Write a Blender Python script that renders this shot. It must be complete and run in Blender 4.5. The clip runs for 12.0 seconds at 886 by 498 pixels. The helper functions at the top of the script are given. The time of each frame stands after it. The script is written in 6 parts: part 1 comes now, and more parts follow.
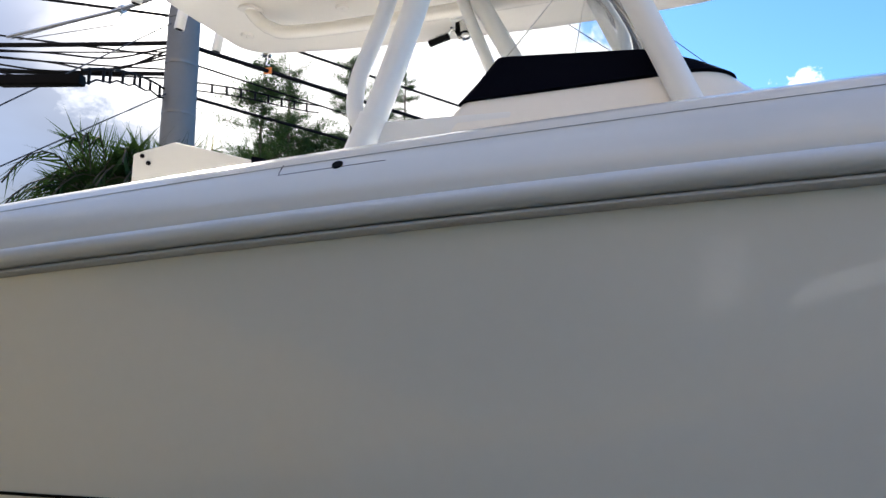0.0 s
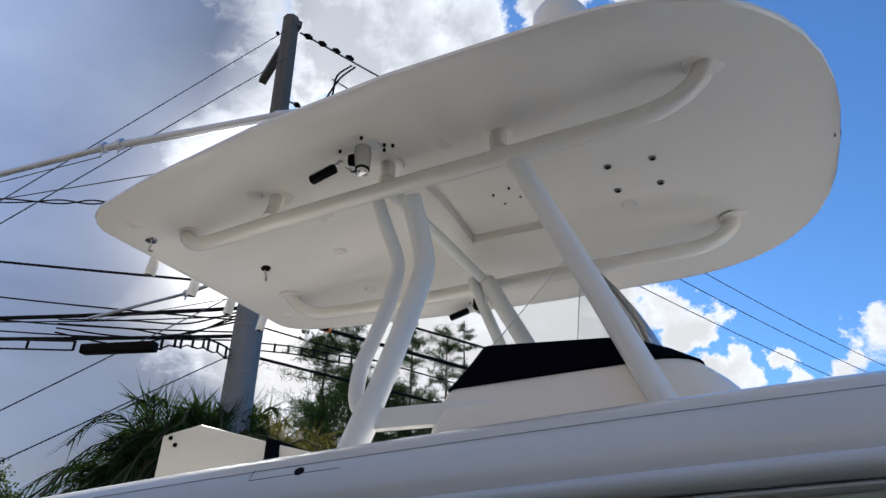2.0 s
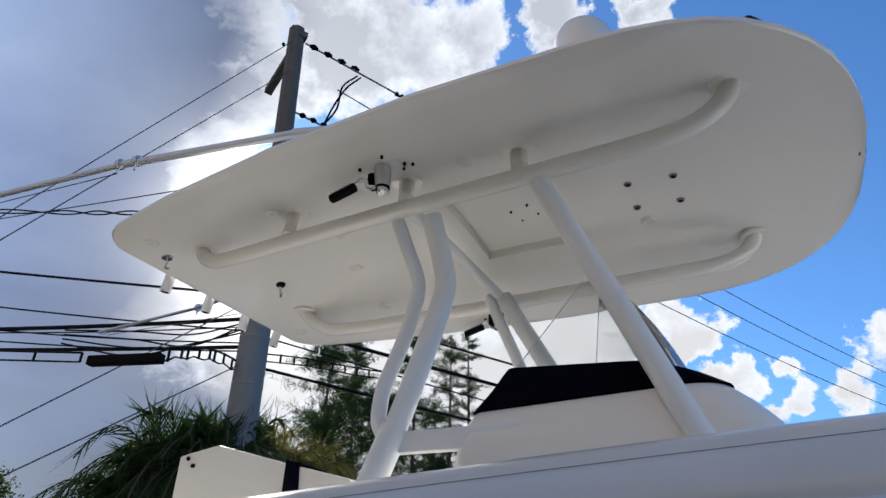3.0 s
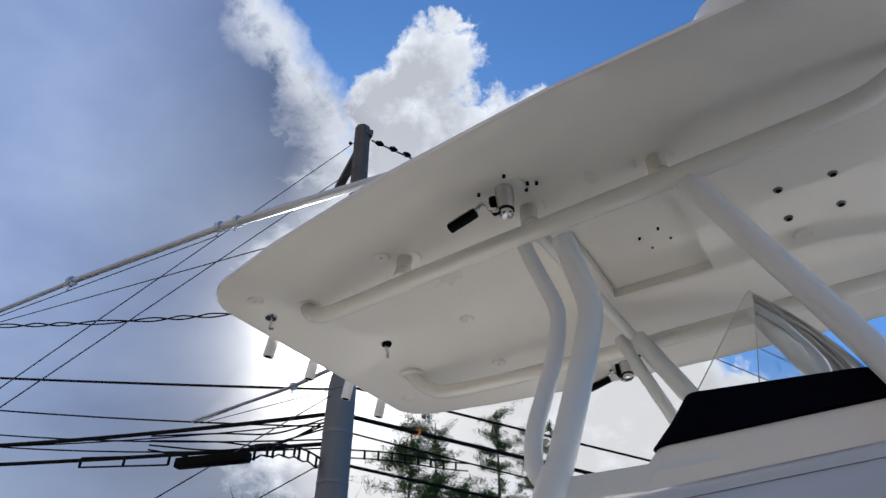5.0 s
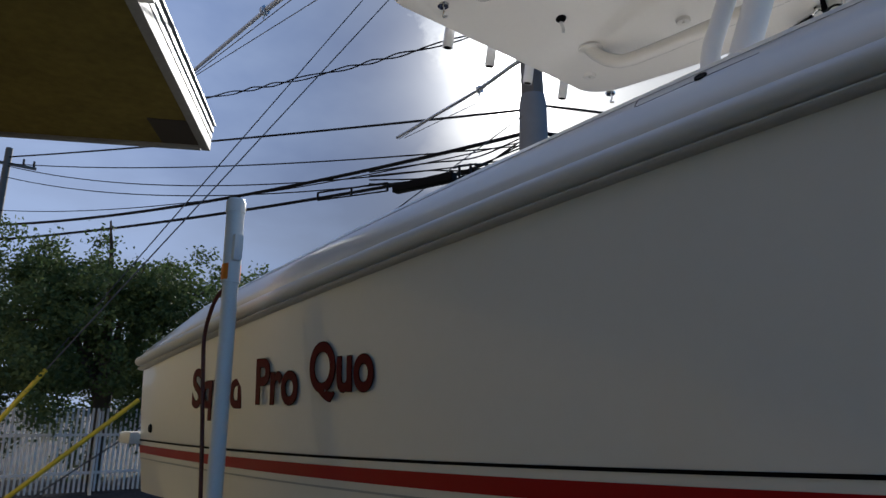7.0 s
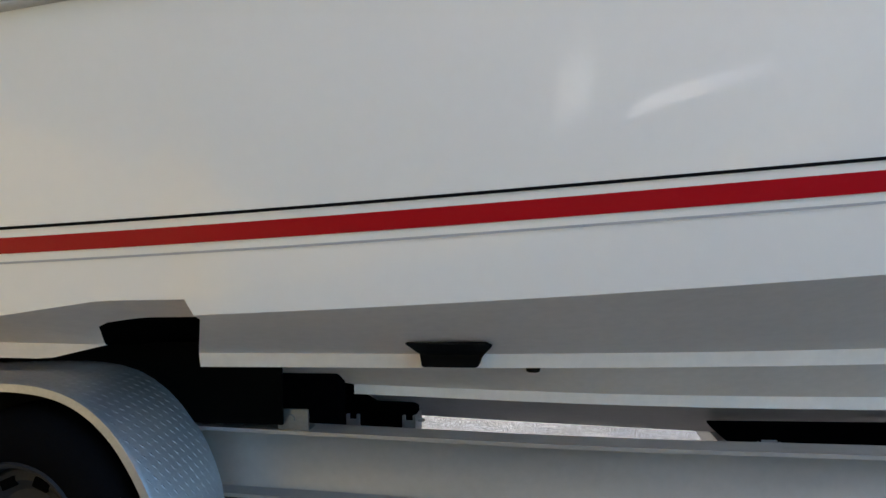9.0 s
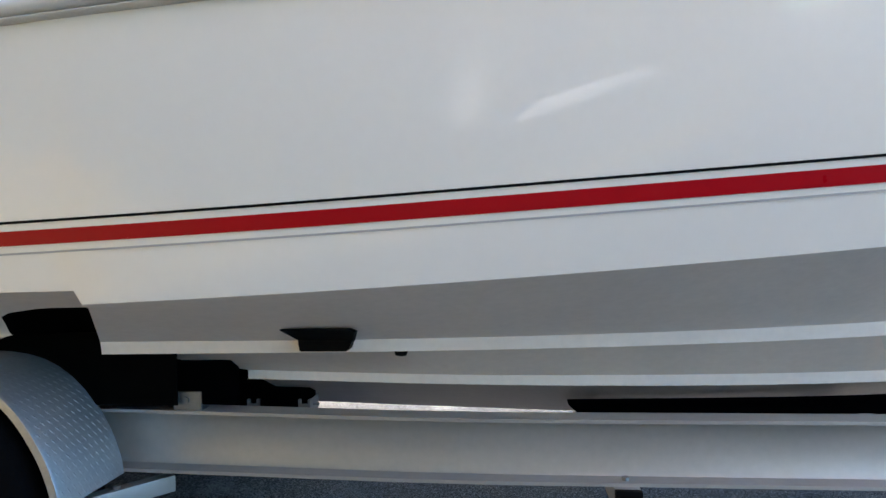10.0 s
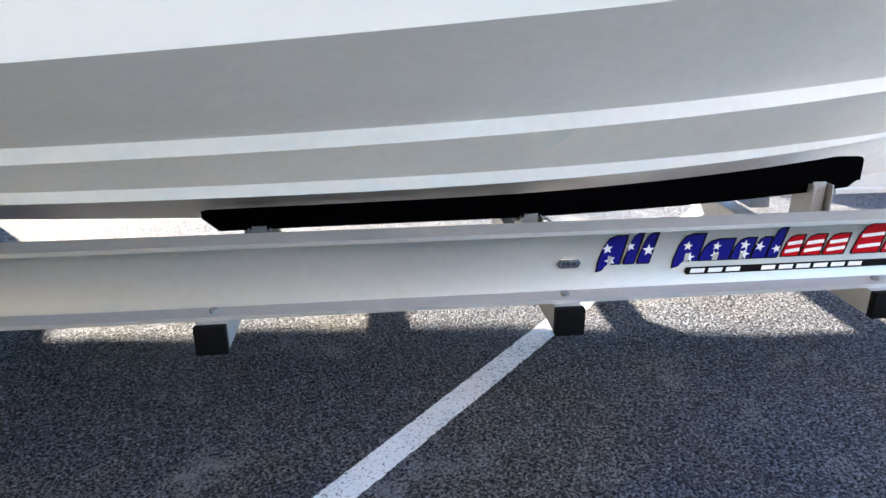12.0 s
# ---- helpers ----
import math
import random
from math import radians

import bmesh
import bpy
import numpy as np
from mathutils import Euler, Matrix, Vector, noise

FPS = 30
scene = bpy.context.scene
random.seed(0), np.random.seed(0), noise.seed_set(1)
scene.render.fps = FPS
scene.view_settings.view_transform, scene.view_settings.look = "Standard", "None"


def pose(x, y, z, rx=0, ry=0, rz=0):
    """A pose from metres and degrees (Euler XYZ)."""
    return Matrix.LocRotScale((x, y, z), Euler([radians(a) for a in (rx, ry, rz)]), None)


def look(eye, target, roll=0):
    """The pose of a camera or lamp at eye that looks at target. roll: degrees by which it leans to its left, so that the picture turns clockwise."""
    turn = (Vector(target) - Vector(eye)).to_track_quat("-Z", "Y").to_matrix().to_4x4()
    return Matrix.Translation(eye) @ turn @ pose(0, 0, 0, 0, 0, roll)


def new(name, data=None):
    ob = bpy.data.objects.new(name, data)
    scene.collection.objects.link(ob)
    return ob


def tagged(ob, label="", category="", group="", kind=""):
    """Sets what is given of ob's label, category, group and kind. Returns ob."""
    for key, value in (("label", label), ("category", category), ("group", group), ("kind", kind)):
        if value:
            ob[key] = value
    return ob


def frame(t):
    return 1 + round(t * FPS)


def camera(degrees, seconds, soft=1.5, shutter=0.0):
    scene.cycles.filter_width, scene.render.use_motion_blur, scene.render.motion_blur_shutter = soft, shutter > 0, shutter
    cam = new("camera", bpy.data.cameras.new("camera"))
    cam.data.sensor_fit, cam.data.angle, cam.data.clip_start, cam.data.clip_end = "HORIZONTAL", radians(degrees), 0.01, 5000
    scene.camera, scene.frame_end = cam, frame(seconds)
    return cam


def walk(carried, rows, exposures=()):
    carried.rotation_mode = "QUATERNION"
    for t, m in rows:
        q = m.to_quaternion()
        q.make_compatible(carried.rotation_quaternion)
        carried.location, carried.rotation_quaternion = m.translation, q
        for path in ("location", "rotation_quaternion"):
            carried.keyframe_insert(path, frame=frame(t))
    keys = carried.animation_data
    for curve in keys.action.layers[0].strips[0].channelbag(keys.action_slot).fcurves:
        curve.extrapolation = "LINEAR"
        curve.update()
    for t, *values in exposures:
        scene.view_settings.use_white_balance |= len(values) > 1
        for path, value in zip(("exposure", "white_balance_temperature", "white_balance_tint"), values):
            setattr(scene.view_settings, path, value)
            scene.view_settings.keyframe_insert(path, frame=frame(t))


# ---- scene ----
cam = camera(67.2, 12.0)

# camera path: seconds, x, y, z, yaw, pitch, roll
PATH = [
    (0.0, -0.191, -1.968, 1.837, 16.83, 7.12, -0.69),
    (0.5, -0.105, -2.062, 1.874, 21.83, 11.86, -1.13),
    (1.0, -0.056, -2.134, 1.891, 22.37, 20.78, -1.23),
    (1.5, 0.071, -2.090, 1.898, 22.47, 26.67, -1.01),
    (2.0, 0.133, -2.087, 1.921, 22.42, 27.96, -0.86),
    (2.5, 0.126, -2.090, 1.947, 22.40, 28.39, -0.80),
    (3.0, 0.060, -2.123, 1.972, 22.66, 28.68, -0.92),
    (3.2, 0.013, -2.119, 1.984, 22.61, 30.32, -0.87),
    (4.8, -0.190, -1.861, 1.968, 25.99, 36.51, -1.15),
    (5.0, -0.361, -1.872, 1.894, 29.62, 36.62, -0.38),
    (5.5, -0.419, -1.885, 1.825, 39.79, 30.84, -0.75),
    (6.0, -0.389, -1.853, 1.756, 46.05, 25.06, -0.93),
    (6.5, -0.339, -1.843, 1.666, 48.39, 19.26, -1.13),
    (6.7, -0.323, -1.822, 1.624, 48.77, 16.96, -1.30),
    (8.3, -0.138, -2.042, 1.400, 26.91, 0.83, 0.35),
    (8.5, -0.110, -2.094, 1.391, 21.92, 0.01, 0.69),
    (9.0, -0.027, -2.194, 1.392, 9.12, -0.64, 1.03),
    (9.5, 0.152, -2.343, 1.380, 5.91, -0.60, 1.03),
    (10.0, 0.307, -2.474, 1.381, 5.15, -0.58, 0.99),
    (10.5, 0.505, -2.326, 1.378, 3.30, -3.89, 1.21),
    (11.0, 0.785, -2.204, 1.403, -4.36, -9.68, 1.16),
    (11.5, 1.081, -2.123, 1.391, -7.07, -14.87, 0.66),
    (12.0, 1.258, -1.929, 1.387, -5.83, -20.08, 0.42),
]

SKY = 0.07
SKY_TINT = (0.42, 0.70, 1.0, 1)
CLOUD_RIM = (5.5, 5.8, 6.3, 1)
CLOUD_BASE = (0.72, 1.04, 1.95, 1)
CLOUD_MID = (1.4, 1.8, 2.7, 1)
CLOUD_SOFT = (4.1, 4.35, 4.85, 1)
CLOUD_VEIL = (5.6, 5.65, 5.8, 1)
CLOUD_LOW = (1.7, 1.95, 2.35, 1)
# unseen clouds behind the camera, coloured as warm fill light for the hull
CLOUD_FILL = (4.05, 3.1, 2.16, 1)
BLUE_GAP = -0.45
STIR = 0.15
# direction, size in degrees and fullness of single clouds
CUMULUS = [((-0.33, 0.54, 0.78), 4.4, 0.30), ((-0.40, 0.525, 0.75), 3.2, 0.24), ((-0.38, 0.60, 0.70), 5.4, 0.32), ((-0.28, 0.49, 0.825), 1.4, 0.14),
           ((-0.345, 0.62, 0.705), 5.0, 0.32), ((-0.25, 0.64, 0.727), 3.6, 0.28), ((-0.125, 0.668, 0.734), 2.4, 0.22), ((0.0, 0.688, 0.726), 2.2, 0.22), ((0.10, 0.69, 0.717), 1.3, 0.10),
           ((-0.045, 0.925, 0.375), 2.6, 0.30), ((-0.02, 0.93, 0.355), 2.0, 0.26), ((0.018, 0.959, 0.278), 1.7, 0.24), ((0.082, 0.953, 0.297), 1.2, 0.16), ((0.092, 0.963, 0.25), 1.6, 0.20),
           ((0.235, 0.93, 0.285), 3.0, 0.22), ((0.165, 0.95, 0.265), 1.9, 0.22), ((-0.60, 0.65, 0.46), 7.0, 0.30)]
# azimuth of the cloud bank's edge by elevation, in degrees
BANK_EDGE = [(0, 34), (11, 38), (18, 42), (25, 42.5), (30, 43.5), (37, 42), (43, 41), (47, 40.5), (50, 42), (53, 45), (56, 51), (60, 60), (90, 90)]
# seconds, stops, kelvin, tint
EXPOSURES = [(0.0, 2.22, 6750, 10), (0.5, 1.92, 6700, 10), (1.5, 1.40, 6500, 10), (3.2, 1.34, 6450, 10), (4.8, 1.24, 6450, 10), (5.5, 1.02, 6350, 10), (6.0, 0.96, 6300, 10), (6.7, 0.84, 6250, 10),
             (8.3, 2.96, 7100, 10), (9.0, 3.42, 7050, 10), (9.5, 3.62, 6950, 10), (10.5, 3.54, 6950, 10), (11.0, 3.78, 7050, 10), (11.5, 4.1, 7150, 10), (12.0, 4.40, 7200, 10)]
walk(cam, [(t, pose(x, y, z, 90 + pitch, roll, yaw)) for t, x, y, z, yaw, pitch, roll in PATH], EXPOSURES)

# ---------------------------------------------------------------- light
SUN_AZ, SUN_EL = 40.5, 28.0          # degrees left of +y, above the horizon
sun_dir = Vector((-math.sin(radians(SUN_AZ)) * math.cos(radians(SUN_EL)),
                  math.cos(radians(SUN_AZ)) * math.cos(radians(SUN_EL)), math.sin(radians(SUN_EL))))
sun = new("sun", bpy.data.lights.new("sun", "SUN"))
sun.data.energy, sun.data.angle, sun.data.color = 3.4, radians(1.8), (1.0, 0.95, 0.86)
sun.matrix_world = look(sun_dir * 50, (0, 0, 0))


def build_world():
    w = bpy.data.worlds.new("sky")
    scene.world = w
    w.use_nodes = True
    nt = w.node_tree
    n, l = nt.nodes, nt.links
    n.clear()

    def math_node(op, a, b=None, c=None):
        m = n.new("ShaderNodeMath")
        m.operation = op
        for i, v in enumerate((a, b, c)):
            if v is None:
                continue
            if isinstance(v, (int, float)):
                m.inputs[i].default_value = v
            else:
                l.new(v, m.inputs[i])
        return m.outputs[0]

    out = n.new("ShaderNodeOutputWorld")
    bg = n.new("ShaderNodeBackground")
    sky = n.new("ShaderNodeTexSky")
    sky.sky_type = "NISHITA"
    sky.sun_disc = False
    sky.sun_elevation = radians(SUN_EL)
    sky.sun_rotation = radians(-SUN_AZ)
    sky.air_density, sky.dust_density, sky.ozone_density = 1.0, 0.3, 2.0
    co = n.new("ShaderNodeTexCoord")
    sep = n.new("ShaderNodeSeparateXYZ")
    l.new(co.outputs["Generated"], sep.inputs[0])
    # clouds lie on a flat layer overhead
    h = math_node("ADD", math_node("MAXIMUM", sep.outputs[2], 0.0), 0.22)
    comb = n.new("ShaderNodeCombineXYZ")
    l.new(math_node("DIVIDE", sep.outputs[0], h), comb.inputs[0])
    l.new(math_node("DIVIDE", sep.outputs[1], h), comb.inputs[1])
    noise1 = n.new("ShaderNodeTexNoise")
    noise1.inputs["Scale"].default_value, noise1.inputs["Detail"].default_value = 2.8, 10.0
    noise1.inputs["Roughness"].default_value = 0.61
    noise1.inputs["Distortion"].default_value = 0.25
    mp = n.new("ShaderNodeMapping")
    mp.inputs["Location"].default_value = (3.1, 1.7, 0.4)
    l.new(comb.outputs[0], mp.inputs["Vector"])
    l.new(mp.outputs[0], noise1.inputs["Vector"])
    noise2 = n.new("ShaderNodeTexNoise")
    noise2.inputs["Scale"].default_value, noise2.inputs["Detail"].default_value = 1.5, 6.0
    l.new(mp.outputs[0], noise2.inputs["Vector"])
    # a cloud bank to the west, thinning to blue in the east
    azimuth = math_node("ARCTAN2", math_node("MULTIPLY", sep.outputs[0], -1.0), sep.outputs[1])
    edge = n.new("ShaderNodeValToRGB")
    for k, (el, az) in enumerate(BANK_EDGE):
        e = edge.color_ramp.elements[k] if k < 2 else edge.color_ramp.elements.new(1.0)
        e.position, e.color = math.sin(radians(el)), (az / 90, az / 90, az / 90, 1)
    l.new(sep.outputs[2], edge.inputs[0])
    flat = math_node("SQRT", math_node("MAXIMUM", math_node("SUBTRACT", 1.0, math_node("MULTIPLY", sep.outputs[2], sep.outputs[2])), 0.0))
    west = math_node("MULTIPLY", math_node("MULTIPLY_ADD", edge.outputs["Color"], -math.pi / 2, azimuth), flat)
    shape = math_node("MAXIMUM", math_node("MINIMUM", math_node("MULTIPLY", west, 3.2), 0.42), BLUE_GAP)
    back = math_node("MINIMUM", math_node("MULTIPLY_ADD", sep.outputs[0], -0.22, math_node("MULTIPLY_ADD", sep.outputs[1], -0.30, -0.09)), 0.12)
    shape = math_node("MAXIMUM", shape, back)
    # a bright bank of cloud stands low round the sun
    lowdown, aside = n.new("ShaderNodeMapRange"), n.new("ShaderNodeMapRange")
    for mr, lo, hi, src in ((lowdown, 0.60, 0.48, sep.outputs[2]), (aside, 0.02, 0.12, azimuth)):
        mr.inputs["From Min"].default_value, mr.inputs["From Max"].default_value = lo, hi
        mr.inputs["To Min"].default_value, mr.inputs["To Max"].default_value = BLUE_GAP, 0.32
        l.new(src, mr.inputs["Value"])
    shape = math_node("MAXIMUM", shape, math_node("MINIMUM", lowdown.outputs[0], aside.outputs[0]))
    # ragged outlines: directions are stirred by fine noise before the clouds are cut out
    stir = n.new("ShaderNodeTexNoise")
    stir.inputs["Scale"].default_value, stir.inputs["Detail"].default_value, stir.inputs["Roughness"].default_value = 13.0, 7.0, 0.62
    l.new(co.outputs["Generated"], stir.inputs["Vector"])
    centred = n.new("ShaderNodeVectorMath")
    centred.operation = "MULTIPLY_ADD"
    centred.inputs[1].default_value, centred.inputs[2].default_value = (STIR,) * 3, (-STIR / 2,) * 3
    l.new(stir.outputs["Color"], centred.inputs[0])
    stirred = n.new("ShaderNodeVectorMath")
    l.new(co.outputs["Generated"], stirred.inputs[0])
    l.new(centred.outputs[0], stirred.inputs[1])
    unit = n.new("ShaderNodeVectorMath")
    unit.operation = "NORMALIZE"
    l.new(stirred.outputs[0], unit.inputs[0])
    # single cumulus clouds over the boat and low behind the bow
    for at, size, amount in CUMULUS:
        cl = n.new("ShaderNodeVectorMath")
        cl.operation = "DOT_PRODUCT"
        l.new(unit.outputs[0], cl.inputs[0])
        cl.inputs[1].default_value = Vector(at).normalized()
        mr = n.new("ShaderNodeMapRange")
        mr.inputs["From Min"].default_value, mr.inputs["From Max"].default_value = math.cos(radians(size * 1.7)), math.cos(radians(size * 0.35))
        mr.inputs["To Min"].default_value, mr.inputs["To Max"].default_value = BLUE_GAP, amount
        l.new(cl.outputs["Value"], mr.inputs["Value"])
        shape = math_node("MAXIMUM", shape, mr.outputs[0])
    dens = math_node("ADD", math_node("MULTIPLY_ADD", noise1.outputs["Fac"], 1.15, -0.075), shape)
    ramp = n.new("ShaderNodeValToRGB")
    ramp.color_ramp.elements[0].position, ramp.color_ramp.elements[1].position = 0.47, 0.60
    l.new(dens, ramp.inputs[0])
    # clouds before the sun show grey bases and bright rims, unseen ones facing it are tinted to warm the hull
    sdot = n.new("ShaderNodeVectorMath")
    sdot.operation = "DOT_PRODUCT"
    l.new(co.outputs["Generated"], sdot.inputs[0])
    sdot.inputs[1].default_value = sun_dir
    near = math_node("MAXIMUM", sdot.outputs["Value"], 0.0)
    glow1 = math_node("POWER", near, 60.0)
    glow2 = math_node("POWER", near, 230.0)
    glow3 = math_node("POWER", near, 1200.0)
    front = n.new("ShaderNodeMapRange")
    front.inputs["From Min"].default_value, front.inputs["From Max"].default_value = 0.45, -0.30
    l.new(sdot.outputs["Value"], front.inputs["Value"])
    thick = n.new("ShaderNodeMapRange")
    thick.inputs["From Min"].default_value, thick.inputs["From Max"].default_value = 0.515, 0.80
    l.new(math_node("ADD", dens, math_node("MULTIPLY_ADD", stir.outputs["Fac"], 0.9, -0.45)), thick.inputs["Value"])

    def mixed(fac, one, two):
        m = n.new("ShaderNodeMix")
        m.data_type = "RGBA"
        l.new(fac, m.inputs["Factor"])
        for slot, v in (("A", one), ("B", two)):
            if isinstance(v, tuple):
                m.inputs[slot].default_value = v
            else:
                l.new(v, m.inputs[slot])
        return m.outputs["Result"]
    rim = mixed(front.outputs[0], CLOUD_RIM, CLOUD_FILL)
    haze = n.new("ShaderNodeMapRange")
    haze.inputs["From Min"].default_value, haze.inputs["From Max"].default_value = 0.42, 0.05
    l.new(sep.outputs[2], haze.inputs["Value"])
    grey = mixed(haze.outputs[0], CLOUD_BASE, CLOUD_LOW)
    grey = mixed(math_node("MINIMUM", math_node("MAXIMUM", math_node("MULTIPLY_ADD", noise2.outputs["Fac"], 4.2, -1.75), 0.0), 1.0), grey, CLOUD_MID)
    inside = n.new("ShaderNodeMapRange")
    inside.inputs["From Min"].default_value, inside.inputs["From Max"].default_value = -0.06, 0.08
    l.new(math_node("ADD", west, math_node("MULTIPLY_ADD", noise2.outputs["Fac"], 0.5, -0.25)), inside.inputs["Value"])
    low = n.new("ShaderNodeMapRange")
    low.inputs["From Min"].default_value, low.inputs["From Max"].default_value = 0.60, 0.42
    l.new(sep.outputs[2], low.inputs["Value"])
    grey = mixed(inside.outputs[0], mixed(low.outputs[0], CLOUD_SOFT, CLOUD_VEIL), grey)
    # the bank thins out further west
    thin = n.new("ShaderNodeMapRange")
    thin.inputs["From Min"].default_value, thin.inputs["From Max"].default_value = radians(48), radians(72)
    thin.inputs["To Min"].default_value, thin.inputs["To Max"].default_value = 0.78, 1.8
    l.new(azimuth, thin.inputs["Value"])
    paler = n.new("ShaderNodeVectorMath")
    paler.operation = "SCALE"
    l.new(grey, paler.inputs[0])
    l.new(thin.outputs[0], paler.inputs["Scale"])
    base = mixed(front.outputs[0], paler.outputs[0], CLOUD_FILL)
    solid = n.new("ShaderNodeMapRange")
    solid.inputs["From Min"].default_value, solid.inputs["From Max"].default_value = -0.01, 0.11
    l.new(math_node("ADD", west, math_node("MULTIPLY_ADD", noise1.outputs["Fac"], 0.5, -0.24)), solid.inputs["Value"])
    ccol = mixed(math_node("MAXIMUM", thick.outputs[0], solid.outputs[0]), rim, base)
    lit = n.new("ShaderNodeMix")
    lit.data_type, lit.blend_type = "RGBA", "ADD"
    lit.inputs["Factor"].default_value = 1.0
    gl = n.new("ShaderNodeCombineColor")
    amount = math_node("ADD", math_node("MULTIPLY", glow1, 3.0), math_node("MULTIPLY", glow2, 13.0))
    amount = math_node("ADD", amount, math_node("MULTIPLY", glow3, 120.0))
    l.new(amount, gl.inputs[0])
    l.new(math_node("MULTIPLY", amount, 0.98), gl.inputs[1])
    l.new(math_node("MULTIPLY", amount, 0.93), gl.inputs[2])
    l.new(ccol, lit.inputs["A"])
    l.new(gl.outputs[0], lit.inputs["B"])
    deep = n.new("ShaderNodeMix")
    deep.data_type, deep.blend_type = "RGBA", "MULTIPLY"
    deep.inputs["Factor"].default_value = 1.0
    l.new(sky.outputs[0], deep.inputs["A"])
    deep.inputs["B"].default_value = SKY_TINT
    mix = n.new("ShaderNodeMix")
    mix.data_type = "RGBA"
    l.new(ramp.outputs[0], mix.inputs["Factor"])
    l.new(deep.outputs["Result"], mix.inputs["A"])
    l.new(lit.outputs["Result"], mix.inputs["B"])
    l.new(mix.outputs["Result"], bg.inputs["Color"])
    bg.inputs["Strength"].default_value = SKY
    l.new(bg.outputs[0], out.inputs[0])


build_world()


# ---------------------------------------------------------------- materials
def material(name, color, rough=0.5, metal=0.0, coat=0.0, var=0.08, scale=6.0, fine=120.0, bump=0.0, bump_scale=200.0, spec=0.5, rough_var=0.1):
    """A painted or bare surface: two scales of variation in colour, uneven gloss and fine relief."""
    m = bpy.data.materials.new(name)
    m.use_nodes = True
    nt = m.node_tree
    n, l = nt.nodes, nt.links
    b = n["Principled BSDF"]
    b.inputs["Metallic"].default_value = metal
    b.inputs["Coat Weight"].default_value = coat
    b.inputs["Coat Roughness"].default_value = 0.04
    b.inputs["Specular IOR Level"].default_value = spec
    co = n.new("ShaderNodeTexCoord")
    big = n.new("ShaderNodeTexNoise")
    big.inputs["Scale"].default_value, big.inputs["Detail"].default_value = scale, 5.0
    small = n.new("ShaderNodeTexNoise")
    small.inputs["Scale"].default_value, small.inputs["Detail"].default_value = fine, 4.0
    l.new(co.outputs["Object"], big.inputs["Vector"])
    l.new(co.outputs["Object"], small.inputs["Vector"])
    add = n.new("ShaderNodeMath")
    add.operation = "MULTIPLY_ADD"
    add.inputs[1].default_value = 0.5
    half = n.new("ShaderNodeMath")
    half.operation = "MULTIPLY"
    half.inputs[1].default_value = 0.5
    l.new(big.outputs["Fac"], half.inputs[0])
    l.new(small.outputs["Fac"], add.inputs[0])
    l.new(half.outputs[0], add.inputs[2])
    mix = n.new("ShaderNodeMix")
    mix.data_type = "RGBA"
    l.new(add.outputs[0], mix.inputs["Factor"])
    mix.inputs["A"].default_value = (*[max(0, c * (1 - 2 * var)) for c in color], 1)
    mix.inputs["B"].default_value = (*[min(1, c * (1 + 2 * var)) for c in color], 1)
    l.new(mix.outputs["Result"], b.inputs["Base Color"])
    rr = n.new("ShaderNodeMapRange")
    rr.inputs["To Min"].default_value, rr.inputs["To Max"].default_value = max(0.02, rough - rough_var), min(1, rough + rough_var)
    l.new(big.outputs["Fac"], rr.inputs["Value"])
    l.new(rr.outputs[0], b.inputs["Roughness"])
    if bump:
        bn = n.new("ShaderNodeTexNoise")
        bn.inputs["Scale"].default_value, bn.inputs["Detail"].default_value = bump_scale, 4.0
        l.new(co.outputs["Object"], bn.inputs["Vector"])
        bp = n.new("ShaderNodeBump")
        bp.inputs["Strength"].default_value, bp.inputs["Distance"].default_value = bump, 0.01
        l.new(bn.outputs["Fac"], bp.inputs["Height"])
        l.new(bp.outputs[0], b.inputs["Normal"])
    return m


M = {}
M["gelcoat"] = material("white_gelcoat", (0.79, 0.765, 0.715), 0.35, coat=0.6, var=0.02, scale=1.5, fine=30, bump=0.02, bump_scale=4, rough_var=0.04)
M["hardtop"] = material("cream_gelcoat", (0.84, 0.815, 0.775), 0.30, coat=0.8, var=0.02, scale=2.0, fine=40, bump=0.03, bump_scale=7, rough_var=0.06)
M["deck"] = material("white_deck_gelcoat", (0.86, 0.85, 0.82), 0.55, var=0.03, scale=3, fine=200, bump=0.1, bump_scale=300)
M["silvertube"] = material("anodised_tube", (0.52, 0.54, 0.57), 0.38, metal=0.6, var=0.05, scale=4, fine=40)
M["pipe"] = material("white_powder_coat", (0.80, 0.81, 0.82), 0.35, var=0.015)
M["rail"] = material("white_rub_rail_vinyl", (0.72, 0.73, 0.74), 0.35, var=0.03)
M["railgap"] = material("grey_rail_lip", (0.60, 0.595, 0.58), 0.4)
M["bottom"] = material("hull_bottom_gelcoat", (0.87, 0.81, 0.775), 0.5, coat=0.0, var=0.07, scale=3, fine=30, rough_var=0.05, spec=0.2)
M["red"] = material("red_vinyl_stripe", (0.385, 0.002, 0.008), 0.32, var=0.04, spec=0.15)
M["black"] = material("black_vinyl", (0.004, 0.004, 0.005), 0.6, spec=0.06)
M["lettering"] = material("maroon_lettering", (0.115, 0.009, 0.010), 0.5, var=0.15, spec=0.06)
# grey for the shade of moulded lines, laid on as colour
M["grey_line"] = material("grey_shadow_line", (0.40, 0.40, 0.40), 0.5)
M["navy"] = material("navy_acrylic_fabric", (0.003, 0.0035, 0.008), 0.9, var=0.1, fine=600, bump=0.2, bump_scale=900, spec=0.03)
M["blackplastic"] = material("black_plastic", (0.004, 0.004, 0.0045), 0.6, spec=0.06)
